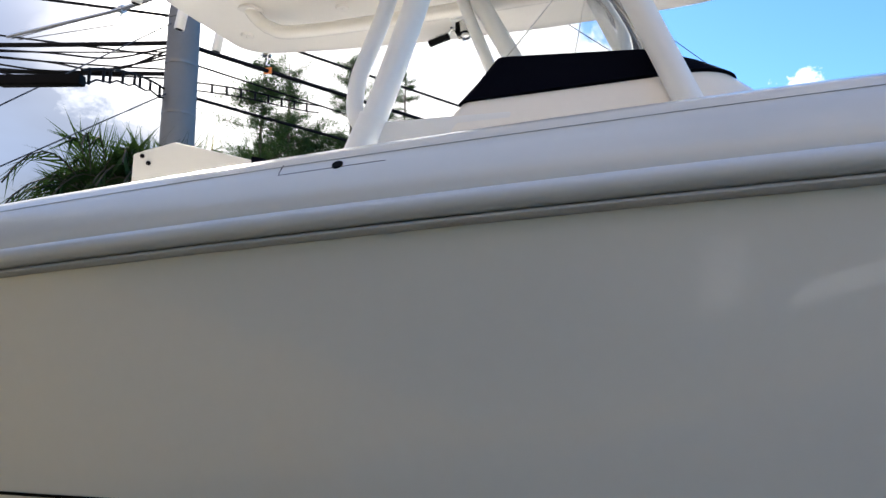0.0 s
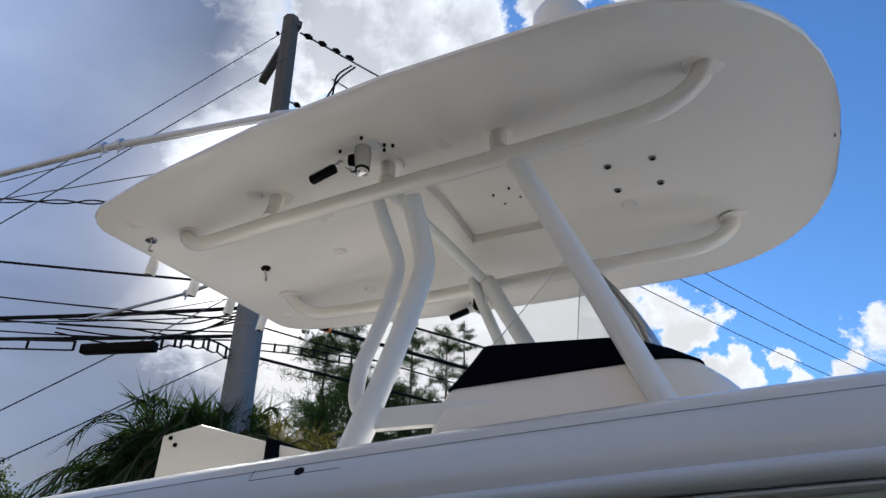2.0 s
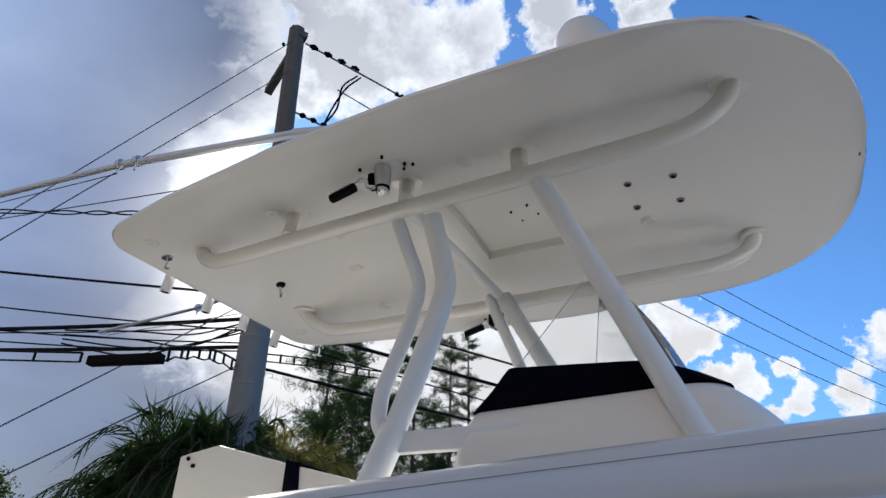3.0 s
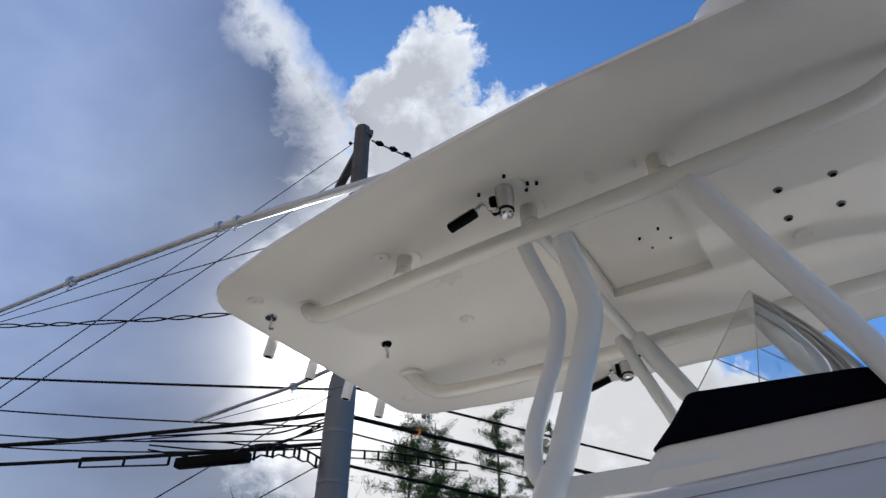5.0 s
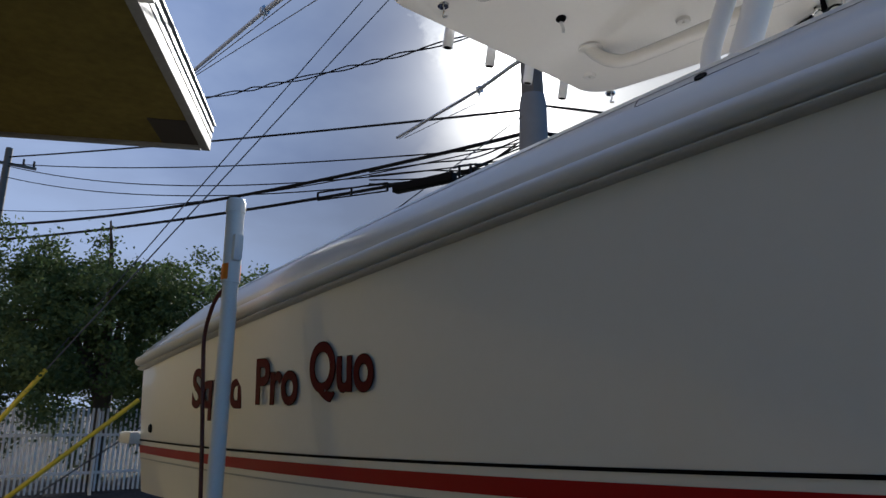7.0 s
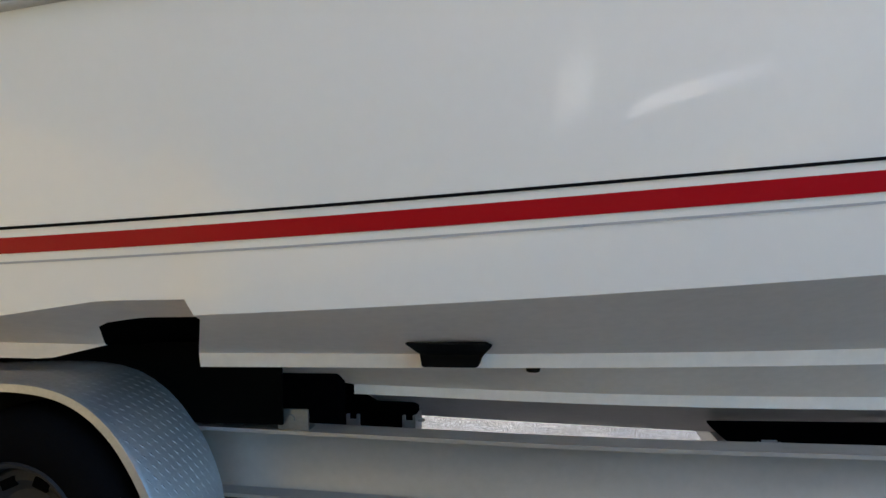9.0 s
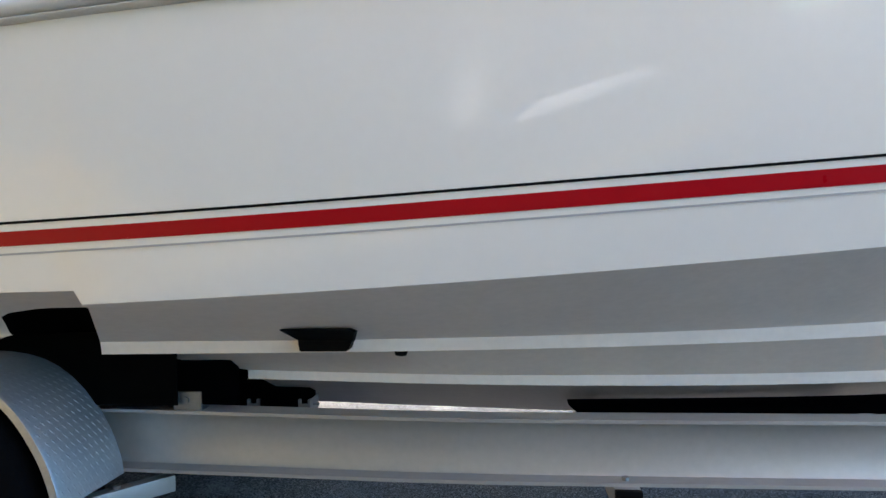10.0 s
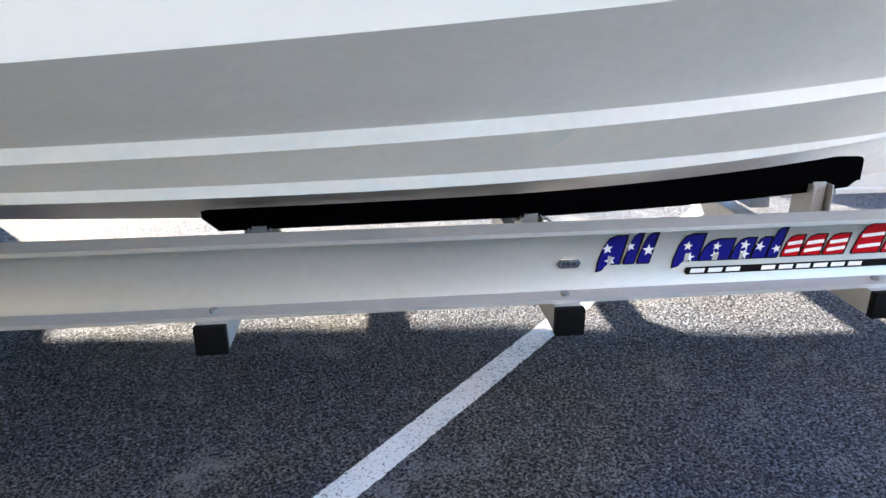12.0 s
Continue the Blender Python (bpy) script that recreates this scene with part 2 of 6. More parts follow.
M["carpet"] = material("black_carpet", (0.002, 0.002, 0.0025), 1.0, var=0.2, fine=500, bump=0.6, bump_scale=700, spec=0.0)
M["aluminium"] = material("mill_aluminium", (0.42, 0.415, 0.405), 0.45, metal=0.45, var=0.09, scale=2.0, fine=30, bump=0.02, bump_scale=160, rough_var=0.10)
# black that stands for deep shade in the hull step and wheel slots
M["lining"] = material("matt_black_shade", (0.003, 0.003, 0.003), 0.95, var=0.3, spec=0.0)
M["plate"] = material("diamond_plate_aluminium", (0.40, 0.41, 0.43), 0.5, metal=0.75, var=0.16, scale=4, fine=90, rough_var=0.1)
# plate tinted with the warm light that the sunlit ground throws back
M["web"] = material("warm_lit_plate_aluminium", (0.40, 0.345, 0.22), 0.5, metal=0.5, var=0.16, scale=5, fine=90)
M["galv"] = material("galvanised_steel", (0.24, 0.245, 0.25), 0.5, metal=0.7, var=0.15, scale=20, fine=90)
M["chrome"] = material("chrome", (0.75, 0.76, 0.77), 0.12, metal=1.0, var=0.01)
M["rubber"] = material("tyre_rubber", (0.005, 0.005, 0.0055), 0.9, var=0.2, bump=0.2, bump_scale=150, spec=0.0)
M["rim"] = material("grey_painted_rim", (0.036, 0.036, 0.038), 0.6, metal=0.1, var=0.25, spec=0.12)
M["pvc"] = material("white_pvc", (0.74, 0.74, 0.72), 0.35, var=0.05, scale=9)
M["orange"] = material("orange_tape", (0.85, 0.22, 0.02), 0.5)
M["silver"] = material("silvered_lens", (0.62, 0.62, 0.61), 0.2, metal=0.5, var=0.10, scale=25, fine=60)
M["outline"] = material("dark_outline_vinyl", (0.008, 0.003, 0.004), 0.6, spec=0.05)
M["palewall"] = material("pale_concrete", (0.34, 0.345, 0.36), 0.8, var=0.06, scale=3, fine=80, bump=0.1, bump_scale=120)
M["fencepaint"] = material("white_fence_paint", (0.62, 0.63, 0.64), 0.6, var=0.1, scale=5, fine=40)
M["wire"] = material("red_brown_wire", (0.08, 0.012, 0.01), 0.5)
M["cable"] = material("black_cable", (0.008, 0.008, 0.009), 0.7, spec=0.15)
M["thin_cable"] = material("grey_strand", (0.06, 0.06, 0.065), 0.6)
M["concrete"] = material("grey_concrete", (0.20, 0.21, 0.225), 0.85, var=0.12, scale=2.5, fine=60, bump=0.2, bump_scale=90)
M["oldwood"] = material("weathered_timber", (0.13, 0.12, 0.11), 0.85, var=0.25, scale=4, fine=50, bump=0.3)
M["soffit"] = material("ochre_painted_soffit", (0.125, 0.10, 0.030), 0.9, var=0.34, scale=2.6, fine=14, bump=0.15, bump_scale=60, spec=0.1)
M["rot"] = material("rotten_dark_board", (0.03, 0.024, 0.018), 0.9, var=0.3, scale=12)
M["whitepaint"] = material("weathered_white_paint", (0.18, 0.18, 0.176), 0.65, var=0.2, scale=5, fine=40)
M["roofing"] = material("white_ribbed_metal", (0.165, 0.17, 0.18), 0.5, metal=0.0, var=0.14, scale=3)
M["stucco"] = material("ochre_stucco", (0.50, 0.375, 0.18), 0.85, var=0.08, scale=1.2, fine=60, bump=0.3, bump_scale=120)
M["glassdark"] = material("window_glass", (0.03, 0.035, 0.04), 0.08, spec=0.6)
M["leaf"] = material("dark_green_leaf", (0.075, 0.108, 0.043), 0.75, spec=0.1, var=0.35, scale=1.3, fine=9)
M["needle"] = material("casuarina_needles", (0.034, 0.066, 0.022), 0.8, spec=0.08, var=0.3, scale=1.0, fine=7)
M["palm"] = material("palm_leaf", (0.028, 0.055, 0.014), 0.7, spec=0.12, var=0.3, scale=1.0, fine=7)
M["drypalm"] = material("yellow_palm_leaf", (0.13, 0.12, 0.025), 0.7, spec=0.12, var=0.3, scale=1.0, fine=7)
M["bark"] = material("grey_bark", (0.07, 0.055, 0.042), 0.9, var=0.2, scale=6, fine=40, bump=0.4)
M["yellow"] = material("yellow_plastic_guard", (0.55, 0.42, 0.02), 0.5)
M["blue"] = material("blue_vinyl", (0.006, 0.007, 0.15), 0.5, spec=0.08)
M["white"] = material("white_vinyl", (0.75, 0.75, 0.76), 0.4)


def glass_material():
    """A thin clear sheet: light passes straight through, with gloss at a slant."""
    m = bpy.data.materials.new("clear_acrylic")
    m.use_nodes = True
    nt = m.node_tree
    out = nt.nodes["Material Output"]
    t = nt.nodes.new("ShaderNodeBsdfTransparent")
    t.inputs[0].default_value = (0.93, 0.94, 0.94, 1)
    g = nt.nodes.new("ShaderNodeBsdfGlossy")
    g.inputs["Roughness"].default_value = 0.03
    f = nt.nodes.new("ShaderNodeFresnel")
    f.inputs["IOR"].default_value = 1.45
    mx = nt.nodes.new("ShaderNodeMixShader")
    nt.links.new(f.outputs[0], mx.inputs[0])
    nt.links.new(t.outputs[0], mx.inputs[1])
    nt.links.new(g.outputs[0], mx.inputs[2])
    nt.links.new(mx.outputs[0], out.inputs[0])
    return m


M["glass"] = glass_material()


def leaves(m):
    """Leaves let some light through."""
    nt = m.node_tree
    b = nt.nodes["Principled BSDF"]
    b.inputs["Subsurface Weight"].default_value = 0.0
    t = nt.nodes.new("ShaderNodeBsdfTranslucent")
    link = b.inputs["Base Color"].links[0].from_socket
    nt.links.new(link, t.inputs[0])
    mx = nt.nodes.new("ShaderNodeMixShader")
    mx.inputs[0].default_value = 0.22
    out = nt.nodes["Material Output"]
    nt.links.new(b.outputs[0], mx.inputs[1])
    nt.links.new(t.outputs[0], mx.inputs[2])
    nt.links.new(mx.outputs[0], out.inputs[0])


for key in ("leaf", "needle", "palm", "drypalm"):
    leaves(M[key])


def asphalt_material(paint=False):
    """Coarse stone in dark binder; the road paint lies worn over the same stones."""
    m = bpy.data.materials.new("worn_white_road_paint" if paint else "coarse_asphalt")
    m.use_nodes = True
    nt = m.node_tree
    n, l = nt.nodes, nt.links
    b = n["Principled BSDF"]
    b.inputs["Specular IOR Level"].default_value = 0.2
    co = n.new("ShaderNodeTexCoord")

    def tex(kind, scale, detail=4.0, rough=0.6):
        t = n.new("ShaderNodeTexVoronoi" if kind == "voronoi" else "ShaderNodeTexNoise")
        t.inputs["Scale"].default_value = scale
        if kind == "noise":
            t.inputs["Detail"].default_value, t.inputs["Roughness"].default_value = detail, rough
        l.new(co.outputs["Object"], t.inputs["Vector"])
        return t

    def ramp(src, p0, c0, p1, c1):
        r = n.new("ShaderNodeValToRGB")
        e = r.color_ramp.elements
        e[0].position, e[0].color = p0, (*c0, 1)
        e[1].position, e[1].color = p1, (*c1, 1)
        l.new(src, r.inputs[0])
        return r.outputs[0]

    def blend(fac, one, two, mode="MIX"):
        x = n.new("ShaderNodeMix")
        x.data_type, x.blend_type = "RGBA", mode
        l.new(fac, x.inputs["Factor"])
        l.new(one, x.inputs["A"])
        if isinstance(two, tuple):
            x.inputs["B"].default_value = (*two, 1)
        else:
            l.new(two, x.inputs["B"])
        return x.outputs["Result"]

    def sums(a, ka, c, kc):
        x, y = n.new("ShaderNodeMath"), n.new("ShaderNodeMath")
        x.operation, y.operation = "MULTIPLY", "MULTIPLY_ADD"
        x.inputs[1].default_value, y.inputs[1].default_value = ka, kc
        l.new(a, x.inputs[0])
        l.new(c, y.inputs[0])
        l.new(x.outputs[0], y.inputs[2])
        return y.outputs[0]
    stones = tex("voronoi", 85)
    pits = tex("noise", 90, 5, 0.72)
    patches = tex("noise", 2.2, 9, 0.7)
    rust = tex("noise", 0.9, 4)
    specks = tex("voronoi", 34)
    col = ramp(pits.outputs["Fac"], 0.43, (0.003, 0.003, 0.0046), 0.61, (0.150, 0.150, 0.156))
    tone = ramp(stones.outputs["Color"], 0.1, (0.30, 0.30, 0.32), 0.9, (1.6, 1.6, 1.55))
    full = n.new("ShaderNodeValue")
    full.outputs[0].default_value = 1.0
    col = blend(full.outputs[0], col, tone, "MULTIPLY")
    warm = ramp(rust.outputs["Fac"], 0.45, (0.88, 0.94, 1.10), 0.65, (1.10, 1.0, 0.88))
    col = blend(full.outputs[0], col, warm, "MULTIPLY")
    worn = ramp(sums(patches.outputs["Fac"], 0.62, pits.outputs["Fac"], 0.38), 0.535, (0, 0, 0), 0.63, (1, 1, 1))
    col = blend(worn, col, (0.17, 0.17, 0.17))
    white = ramp(specks.outputs["Distance"], 0.08, (1, 1, 1), 0.13, (0, 0, 0))
    pick = ramp(specks.outputs["Color"], 0.86, (0, 0, 0), 0.90, (1, 1, 1))
    both_ = blend(full.outputs[0], white, pick, "MULTIPLY")
    col = blend(both_, col, (0.32, 0.31, 0.29))
    if paint:
        cover = ramp(sums(pits.outputs["Fac"], 0.8, patches.outputs["Fac"], 0.2), 0.39, (0, 0, 0), 0.46, (1, 1, 1))
        shade = ramp(patches.outputs["Fac"], 0.3, (0.50, 0.51, 0.52), 0.7, (0.66, 0.66, 0.65))
        col = blend(cover, col, shade)
    l.new(col, b.inputs["Base Color"])
    b.inputs["Roughness"].default_value = 0.85
    bp = n.new("ShaderNodeBump")
    bp.inputs["Strength"].default_value, bp.inputs["Distance"].default_value = (0.6 if paint else 1.0), (0.006 if paint else 0.012)
    l.new(sums(stones.outputs["Distance"], -0.8, pits.outputs["Fac"], 1.0), bp.inputs["Height"])
    l.new(bp.outputs[0], b.inputs["Normal"])
    return m


M["asphalt"] = asphalt_material()
M["paint_line"] = asphalt_material(True)


# ---------------------------------------------------------------- building helpers
def thing(name, at, label, category, group="", kind=""):
    e = new(name)
    e.location = at
    e.empty_display_size = 0.2
    return tagged(e, label, category, group, kind)


def link_mesh(name, bm, mat, smooth=True):
    me = bpy.data.meshes.new(name)
    bm.normal_update()
    bm.to_mesh(me)
    bm.free()
    for p in me.polygons:
        p.use_smooth = smooth
    mats = mat if isinstance(mat, (list, tuple)) else [mat]
    for m in mats:
        me.materials.append(M[m] if isinstance(m, str) else m)
    if smooth:
        me.set_sharp_from_angle(angle=radians(38))
    return new(name, me)


def part(name, bm, mat, parent, label="", smooth=True):
    """One mesh, given in world metres, under its thing or part."""
    ob = link_mesh(name, bm, mat, smooth)
    ob.parent = parent
    top = parent
    while top.parent:
        top = top.parent
    base = Matrix.Translation(top.location)
    ob.matrix_parent_inverse = base.inverted() if parent is top else Matrix.Identity(4)
    if label:
        tagged(ob, label)
    return ob


def B():
    return bmesh.new()


def add_box(bm, lo, hi, bevel=0.0, m=None):
    c = [(a + b) / 2 for a, b in zip(lo, hi)]
    s = [abs(b - a) for a, b in zip(lo, hi)]
    r = bmesh.ops.create_cube(bm, size=1.0, matrix=Matrix.LocRotScale(c, None, s))
    if bevel:
        es = list({e for v in r["verts"] for e in v.link_edges})
        o = bmesh.ops.bevel(bm, geom=es, offset=bevel, segments=2, affect="EDGES", profile=0.7)
        vs = {v for f in o["faces"] for v in f.verts} | {v for v in r["verts"] if v.is_valid}
    else:
        vs = set(r["verts"])
    if m is not None:
        bmesh.ops.transform(bm, matrix=m, verts=list(vs))
    return bm


def box(lo, hi, bevel=0.0, m=None):
    return add_box(B(), lo, hi, bevel, m)


def smooth_path(pts, per=8):
    """Catmull-Rom through the points."""
    p = [Vector(q) for q in pts]
    if len(p) < 3:
        return p
    ext = [p[0] * 2 - p[1]] + p + [p[-1] * 2 - p[-2]]
    out = []
    for i in range(1, len(ext) - 2):
        a, b, c, d = ext[i - 1:i + 3]
        for k in range(per):
            t = k / per
            out.append(0.5 * ((2 * b) + (c - a) * t + (2 * a - 5 * b + 4 * c - d) * t * t + (3 * b - a - 3 * c + d) * t ** 3))
    return out + [p[-1]]


def add_tube(bm, pts, r, segs=12, caps=True):
    """A round bar along the points; r may be a list."""
    pts = [Vector(p) for p in pts]
    rs = r if isinstance(r, (list, tuple)) else [r] * len(pts)
    up = None
    rings = []
    for i, p in enumerate(pts):
        t = (pts[min(i + 1, len(pts) - 1)] - pts[max(i - 1, 0)]).normalized()
        if up is None:
            up = t.orthogonal().normalized()
        up = (up - t * up.dot(t)).normalized()
        side = t.cross(up)
        rings.append([bm.verts.new(p + (up * math.cos(a) + side * math.sin(a)) * rs[i])
                      for a in [2 * math.pi * k / segs for k in range(segs)]])
    for a, b in zip(rings, rings[1:]):
        for k in range(segs):
            bm.faces.new((a[k], a[(k + 1) % segs], b[(k + 1) % segs], b[k]))
    if caps:
        bm.faces.new(list(reversed(rings[0])))
        bm.faces.new(rings[-1])
    return bm


def tube(pts, r, segs=12, caps=True):
    return add_tube(B(), pts, r, segs, caps)


def loft(sections, closed=False, cap=False):
    """A skin over sections that have equally many points."""
    bm = B()
    rows = [[bm.verts.new(p) for p in s] for s in sections]
    k = len(rows[0])
    for a, b in zip(rows, rows[1:]):
        for i in range(k if closed else k - 1):
            j = (i + 1) % k
            try:
                bm.faces.new((a[i], a[j], b[j], b[i]))
            except ValueError:
                pass
    if cap:
        bm.faces.new(list(reversed(rows[0])))
        bm.faces.new(rows[-1])
    bmesh.ops.remove_doubles(bm, verts=bm.verts[:], dist=1e-5)
    bmesh.ops.recalc_face_normals(bm, faces=bm.faces[:])
    return bm


def prism(outline, axis, a, b, bevel=0.0):
    """An outline of 2D points drawn out along an axis from a to b."""
    def put(p, d):
        return {"x": (d, p[0], p[1]), "y": (p[0], d, p[1]), "z": (p[0], p[1], d)}[axis]
    bm = loft([[put(p, a) for p in outline], [put(p, b) for p in outline]], closed=True, cap=True)
    if bevel:
        bmesh.ops.bevel(bm, geom=bm.edges[:], offset=bevel, segments=2, affect="EDGES", profile=0.7)
    return bm


def words(name, text, size, m, mat, parent, stretch=1.0, bold=0.0, depth=0.001, label=""):
    cu = bpy.data.curves.new(name, "FONT")
    cu.body, cu.size, cu.extrude, cu.offset = text, size, depth, bold
    tmp = new(name + "_tmp", cu)
    bpy.context.view_layer.update()
    me = bpy.data.meshes.new_from_object(tmp.evaluated_get(bpy.context.evaluated_depsgraph_get()))
    bpy.data.objects.remove(tmp)
    me.transform(m @ Matrix.Diagonal((stretch, 1, 1, 1)))
    me.materials.clear()
    me.materials.append(M[mat])
    ob = new(name, me)
    ob.parent = parent
    ob.matrix_parent_inverse = Matrix.Translation(parent.location).inverted()
    if label:
        tagged(ob, label)
    return ob


def lerp(a, b, t):
    return a + (b - a) * t


def table(x, rows):
    """Linear between rows of (x, value)."""
    if x <= rows[0][0]:
        return rows[0][1]
    for (a, p), (b, q) in zip(rows, rows[1:]):
        if x <= b:
            return lerp(p, q, (x - a) / (b - a))
    return rows[-1][1]


# ---------------------------------------------------------------- ground
def ground_height(x, y):
    """The lot rises a hand's width towards the stern."""
    t = min(1.0, max(0.0, (-0.2 - x) / 1.2))
    return 0.16 * t * t * (3 - 2 * t)


FINE = (-0.5, 3.9, -0.62, 1.06, 0.0062)       # stretch of lot seen close: x from, to, y from, to, stone spacing


def stone_field():
    """Uneven tops of the stones, as a smoothed random field."""
    x0, x1, y0, y1, step = FINE
    rng = np.random.default_rng(7)
    nx, ny = int((x1 - x0) / step) + 1, int((y1 - y0) / step) + 1
    f = rng.random((nx, ny)) ** 1.4
    soft = f.copy()
    for ax in (0, 1):
        soft = 0.5 * soft + 0.25 * (np.roll(soft, 1, ax) + np.roll(soft, -1, ax))
    wide = rng.random((nx // 12 + 2, ny // 12 + 2))
    wide = np.kron(wide, np.ones((12, 12)))[:nx, :ny]
    for _ in range(6):
        for ax in (0, 1):
            wide = 0.5 * wide + 0.25 * (np.roll(wide, 5, ax) + np.roll(wide, -5, ax))
    h = 0.0095 * (0.35 * f + 0.65 * soft) + 0.004 * wide - 0.006
    ramp = np.minimum(1, np.minimum(np.minimum.outer(np.arange(nx), np.full(ny, 1e9)), np.minimum.outer(np.arange(nx)[::-1], np.full(ny, 1e9))) / 8)
    ramp2 = np.minimum(1, np.minimum(np.arange(ny), np.arange(ny)[::-1]) / 8)
    return h * ramp * ramp2[None, :]


STONES = stone_field()


def stone_height(x, y):
    x0, x1, y0, y1, step = FINE
    u, v = (x - x0) / step, (y - y0) / step
    nx, ny = STONES.shape
    if not (0 <= u < nx - 1 and 0 <= v < ny - 1):
        return 0.0
    i, j = int(u), int(v)
    a, c = u - i, v - j
    return float((STONES[i, j] * (1 - a) + STONES[i + 1, j] * a) * (1 - c) + (STONES[i, j + 1] * (1 - a) + STONES[i + 1, j + 1] * a) * c)


def build_ground():
    x0, x1, y0, y1, step = FINE
    nx, ny = STONES.shape
    fx, fy = [x0 + step * i for i in range(nx)], [y0 + step * i for i in range(ny)]
    xs = [-900, -300, -100, -40, -20, -10] + [-6 + 0.2 * i for i in range(27)] + fx + [4.2, 5, 7, 10, 20, 40, 100, 300, 900]
    ys = [-900, -300, -100, -40, -15, -8, -4, -3, -2, -1.4, -0.9] + fy + [1.4, 1.9, 2.5, 3, 4, 5, 8, 15, 40, 100, 300, 900]
    ax, ay = np.array(xs), np.array(ys)
    gx, gy = np.meshgrid(ax, ay, indexing="ij")
    t = np.clip((-0.2 - gx) / 1.2, 0, 1)
    gz = 0.16 * t * t * (3 - 2 * t)
    i0, j0 = xs.index(fx[0]), ys.index(fy[0])
    gz[i0:i0 + nx, j0:j0 + ny] += STONES
    me = bpy.data.meshes.new("ground")
    n, k = gx.shape
    idx = np.arange(n * k).reshape(n, k)
    quads = np.stack([idx[:-1, :-1], idx[1:, :-1], idx[1:, 1:], idx[:-1, 1:]], -1).reshape(-1, 4)
    me.vertices.add(n * k)
    me.vertices.foreach_set("co", np.stack([gx, gy, gz], -1).ravel())
    me.loops.add(quads.size)
    me.loops.foreach_set("vertex_index", quads.ravel())
    me.polygons.add(len(quads))
    me.polygons.foreach_set("loop_start", np.arange(0, quads.size, 4))
    me.update(calc_edges=True)
    me.polygons.foreach_set("use_smooth", np.ones(len(quads), bool))
    me.materials.append(M["asphalt"])
    me.update()
    tagged(new("ground", me), "coarse dark worn asphalt of a parking lot", "ground", kind="structure")


build_ground()


def road_line(p, q, width, label):
    """Paint laid over the stones, thin and broken at the edges."""
    p, q = Vector(p), Vector(q)
    d = (q - p).normalized()
    s = Vector((-d.y, d.x)) * width / 2
    n, m = 1000, 20
    verts, faces = [], []
    for i in range(n + 1):
        c = p.lerp(q, i / n)
        w = [1 + 0.07 * noise.noise(Vector((i * 0.16, 3.1 + 9 * e, 0))) + 0.05 * noise.noise(Vector((i * 0.9, 7.7 + 9 * e, 0))) for e in (0, 1)]
        for k in range(m + 1):
            f = -1 + 2 * k / m
            g = c + s * f * (w[0] if f < 0 else w[1])
            verts.append((g.x, g.y, ground_height(g.x, g.y) + 0.75 * stone_height(g.x, g.y) + 0.0022))
    for i in range(n):
        for k in range(m):
            a = i * (m + 1) + k
            faces.append((a, a + m + 1, a + m + 2, a + 1))
    me = bpy.data.meshes.new("painted_line")
    me.from_pydata(verts, [], faces)
    me.update()
    if me.polygons[0].normal.z < 0:
        me.flip_normals()
    me.polygons.foreach_set("use_smooth", np.ones(len(faces), bool))
    me.materials.append(M["paint_line"])
    return tagged(new("painted_line", me), label, "road marking", kind="structure")


road_line((-0.455, -2.0), (4.125, 3.1), 0.108, "worn white painted parking line on asphalt")

# ---------------------------------------------------------------- boat on its trailer
YC = 1.0            # keel line
boat = thing("boat", (0.0, YC, 0.52), "white centre-console fishing boat with hardtop, on an aluminium trailer", "boat")


def rail_z(x):
    return 2.077 + 0.0588 * x - 0.007 * x * x


def rail_b(x):
    if x > -0.5:
        return 1.738 * (1 - (max(0.0, x + 0.2) / 6.6) ** 2.3)
    return 1.738 - 0.009 * (x + 0.5) ** 2


def chine_b(x):
    if x > -0.9:
        return 1.64 * (1 - (max(0.0, x + 0.6) / 6.6) ** 2.0)
    return 1.64 - 0.008 * (x + 0.9) ** 2


def chine_z(x, aft=False):
    if aft:
        return table(x, [(-3.86, 1.165), (-2.5, 1.185), (-1.48, 1.215), (-1.18, 1.255), (-0.93, 1.258)])
    s = (x + 0.9) / 5
    return 1.2182 + 0.1948 * s + 0.1836 * s * s + 0.0258 * s ** 3


def side_b(x, z, aft=False):
    """Half-breadth of the topside at a height."""
    zc, zr = chine_z(x, aft), rail_z(x)
    s = (z - zc) / (zr - zc)
    return lerp(chine_b(x), rail_b(x) - 0.012, s) + 0.035 * s * (1 - s)


def both(x, b, z):
    return (x, YC - b, z), (x, YC + b, z)


def strip(name, lo, hi, out, mat, label="", x0=-3.84, x1=5.6, parent=None):
    """A band on both topsides between two height functions, standing out by a little."""
    bm = B()
    xs = [x0 + (x1 - x0) * i / 70 for i in range(71)]
    for sgn in (-1, 1):
        rows = []
        for x in xs:
            row = []
            for k in range(4):
                z = lerp(lo(x), hi(x), k / 3)
                row.append(bm.verts.new((x, YC + sgn * (side_b(x, z, x < -0.93) + out), z)))
            rows.append(row)
        for a, b in zip(rows, rows[1:]):
            for k in range(3):
                f = (a[k], b[k], b[k + 1], a[k + 1])
                bm.faces.new(f if sgn < 0 else tuple(reversed(f)))
    return part(name, bm, mat, parent or boat, label)


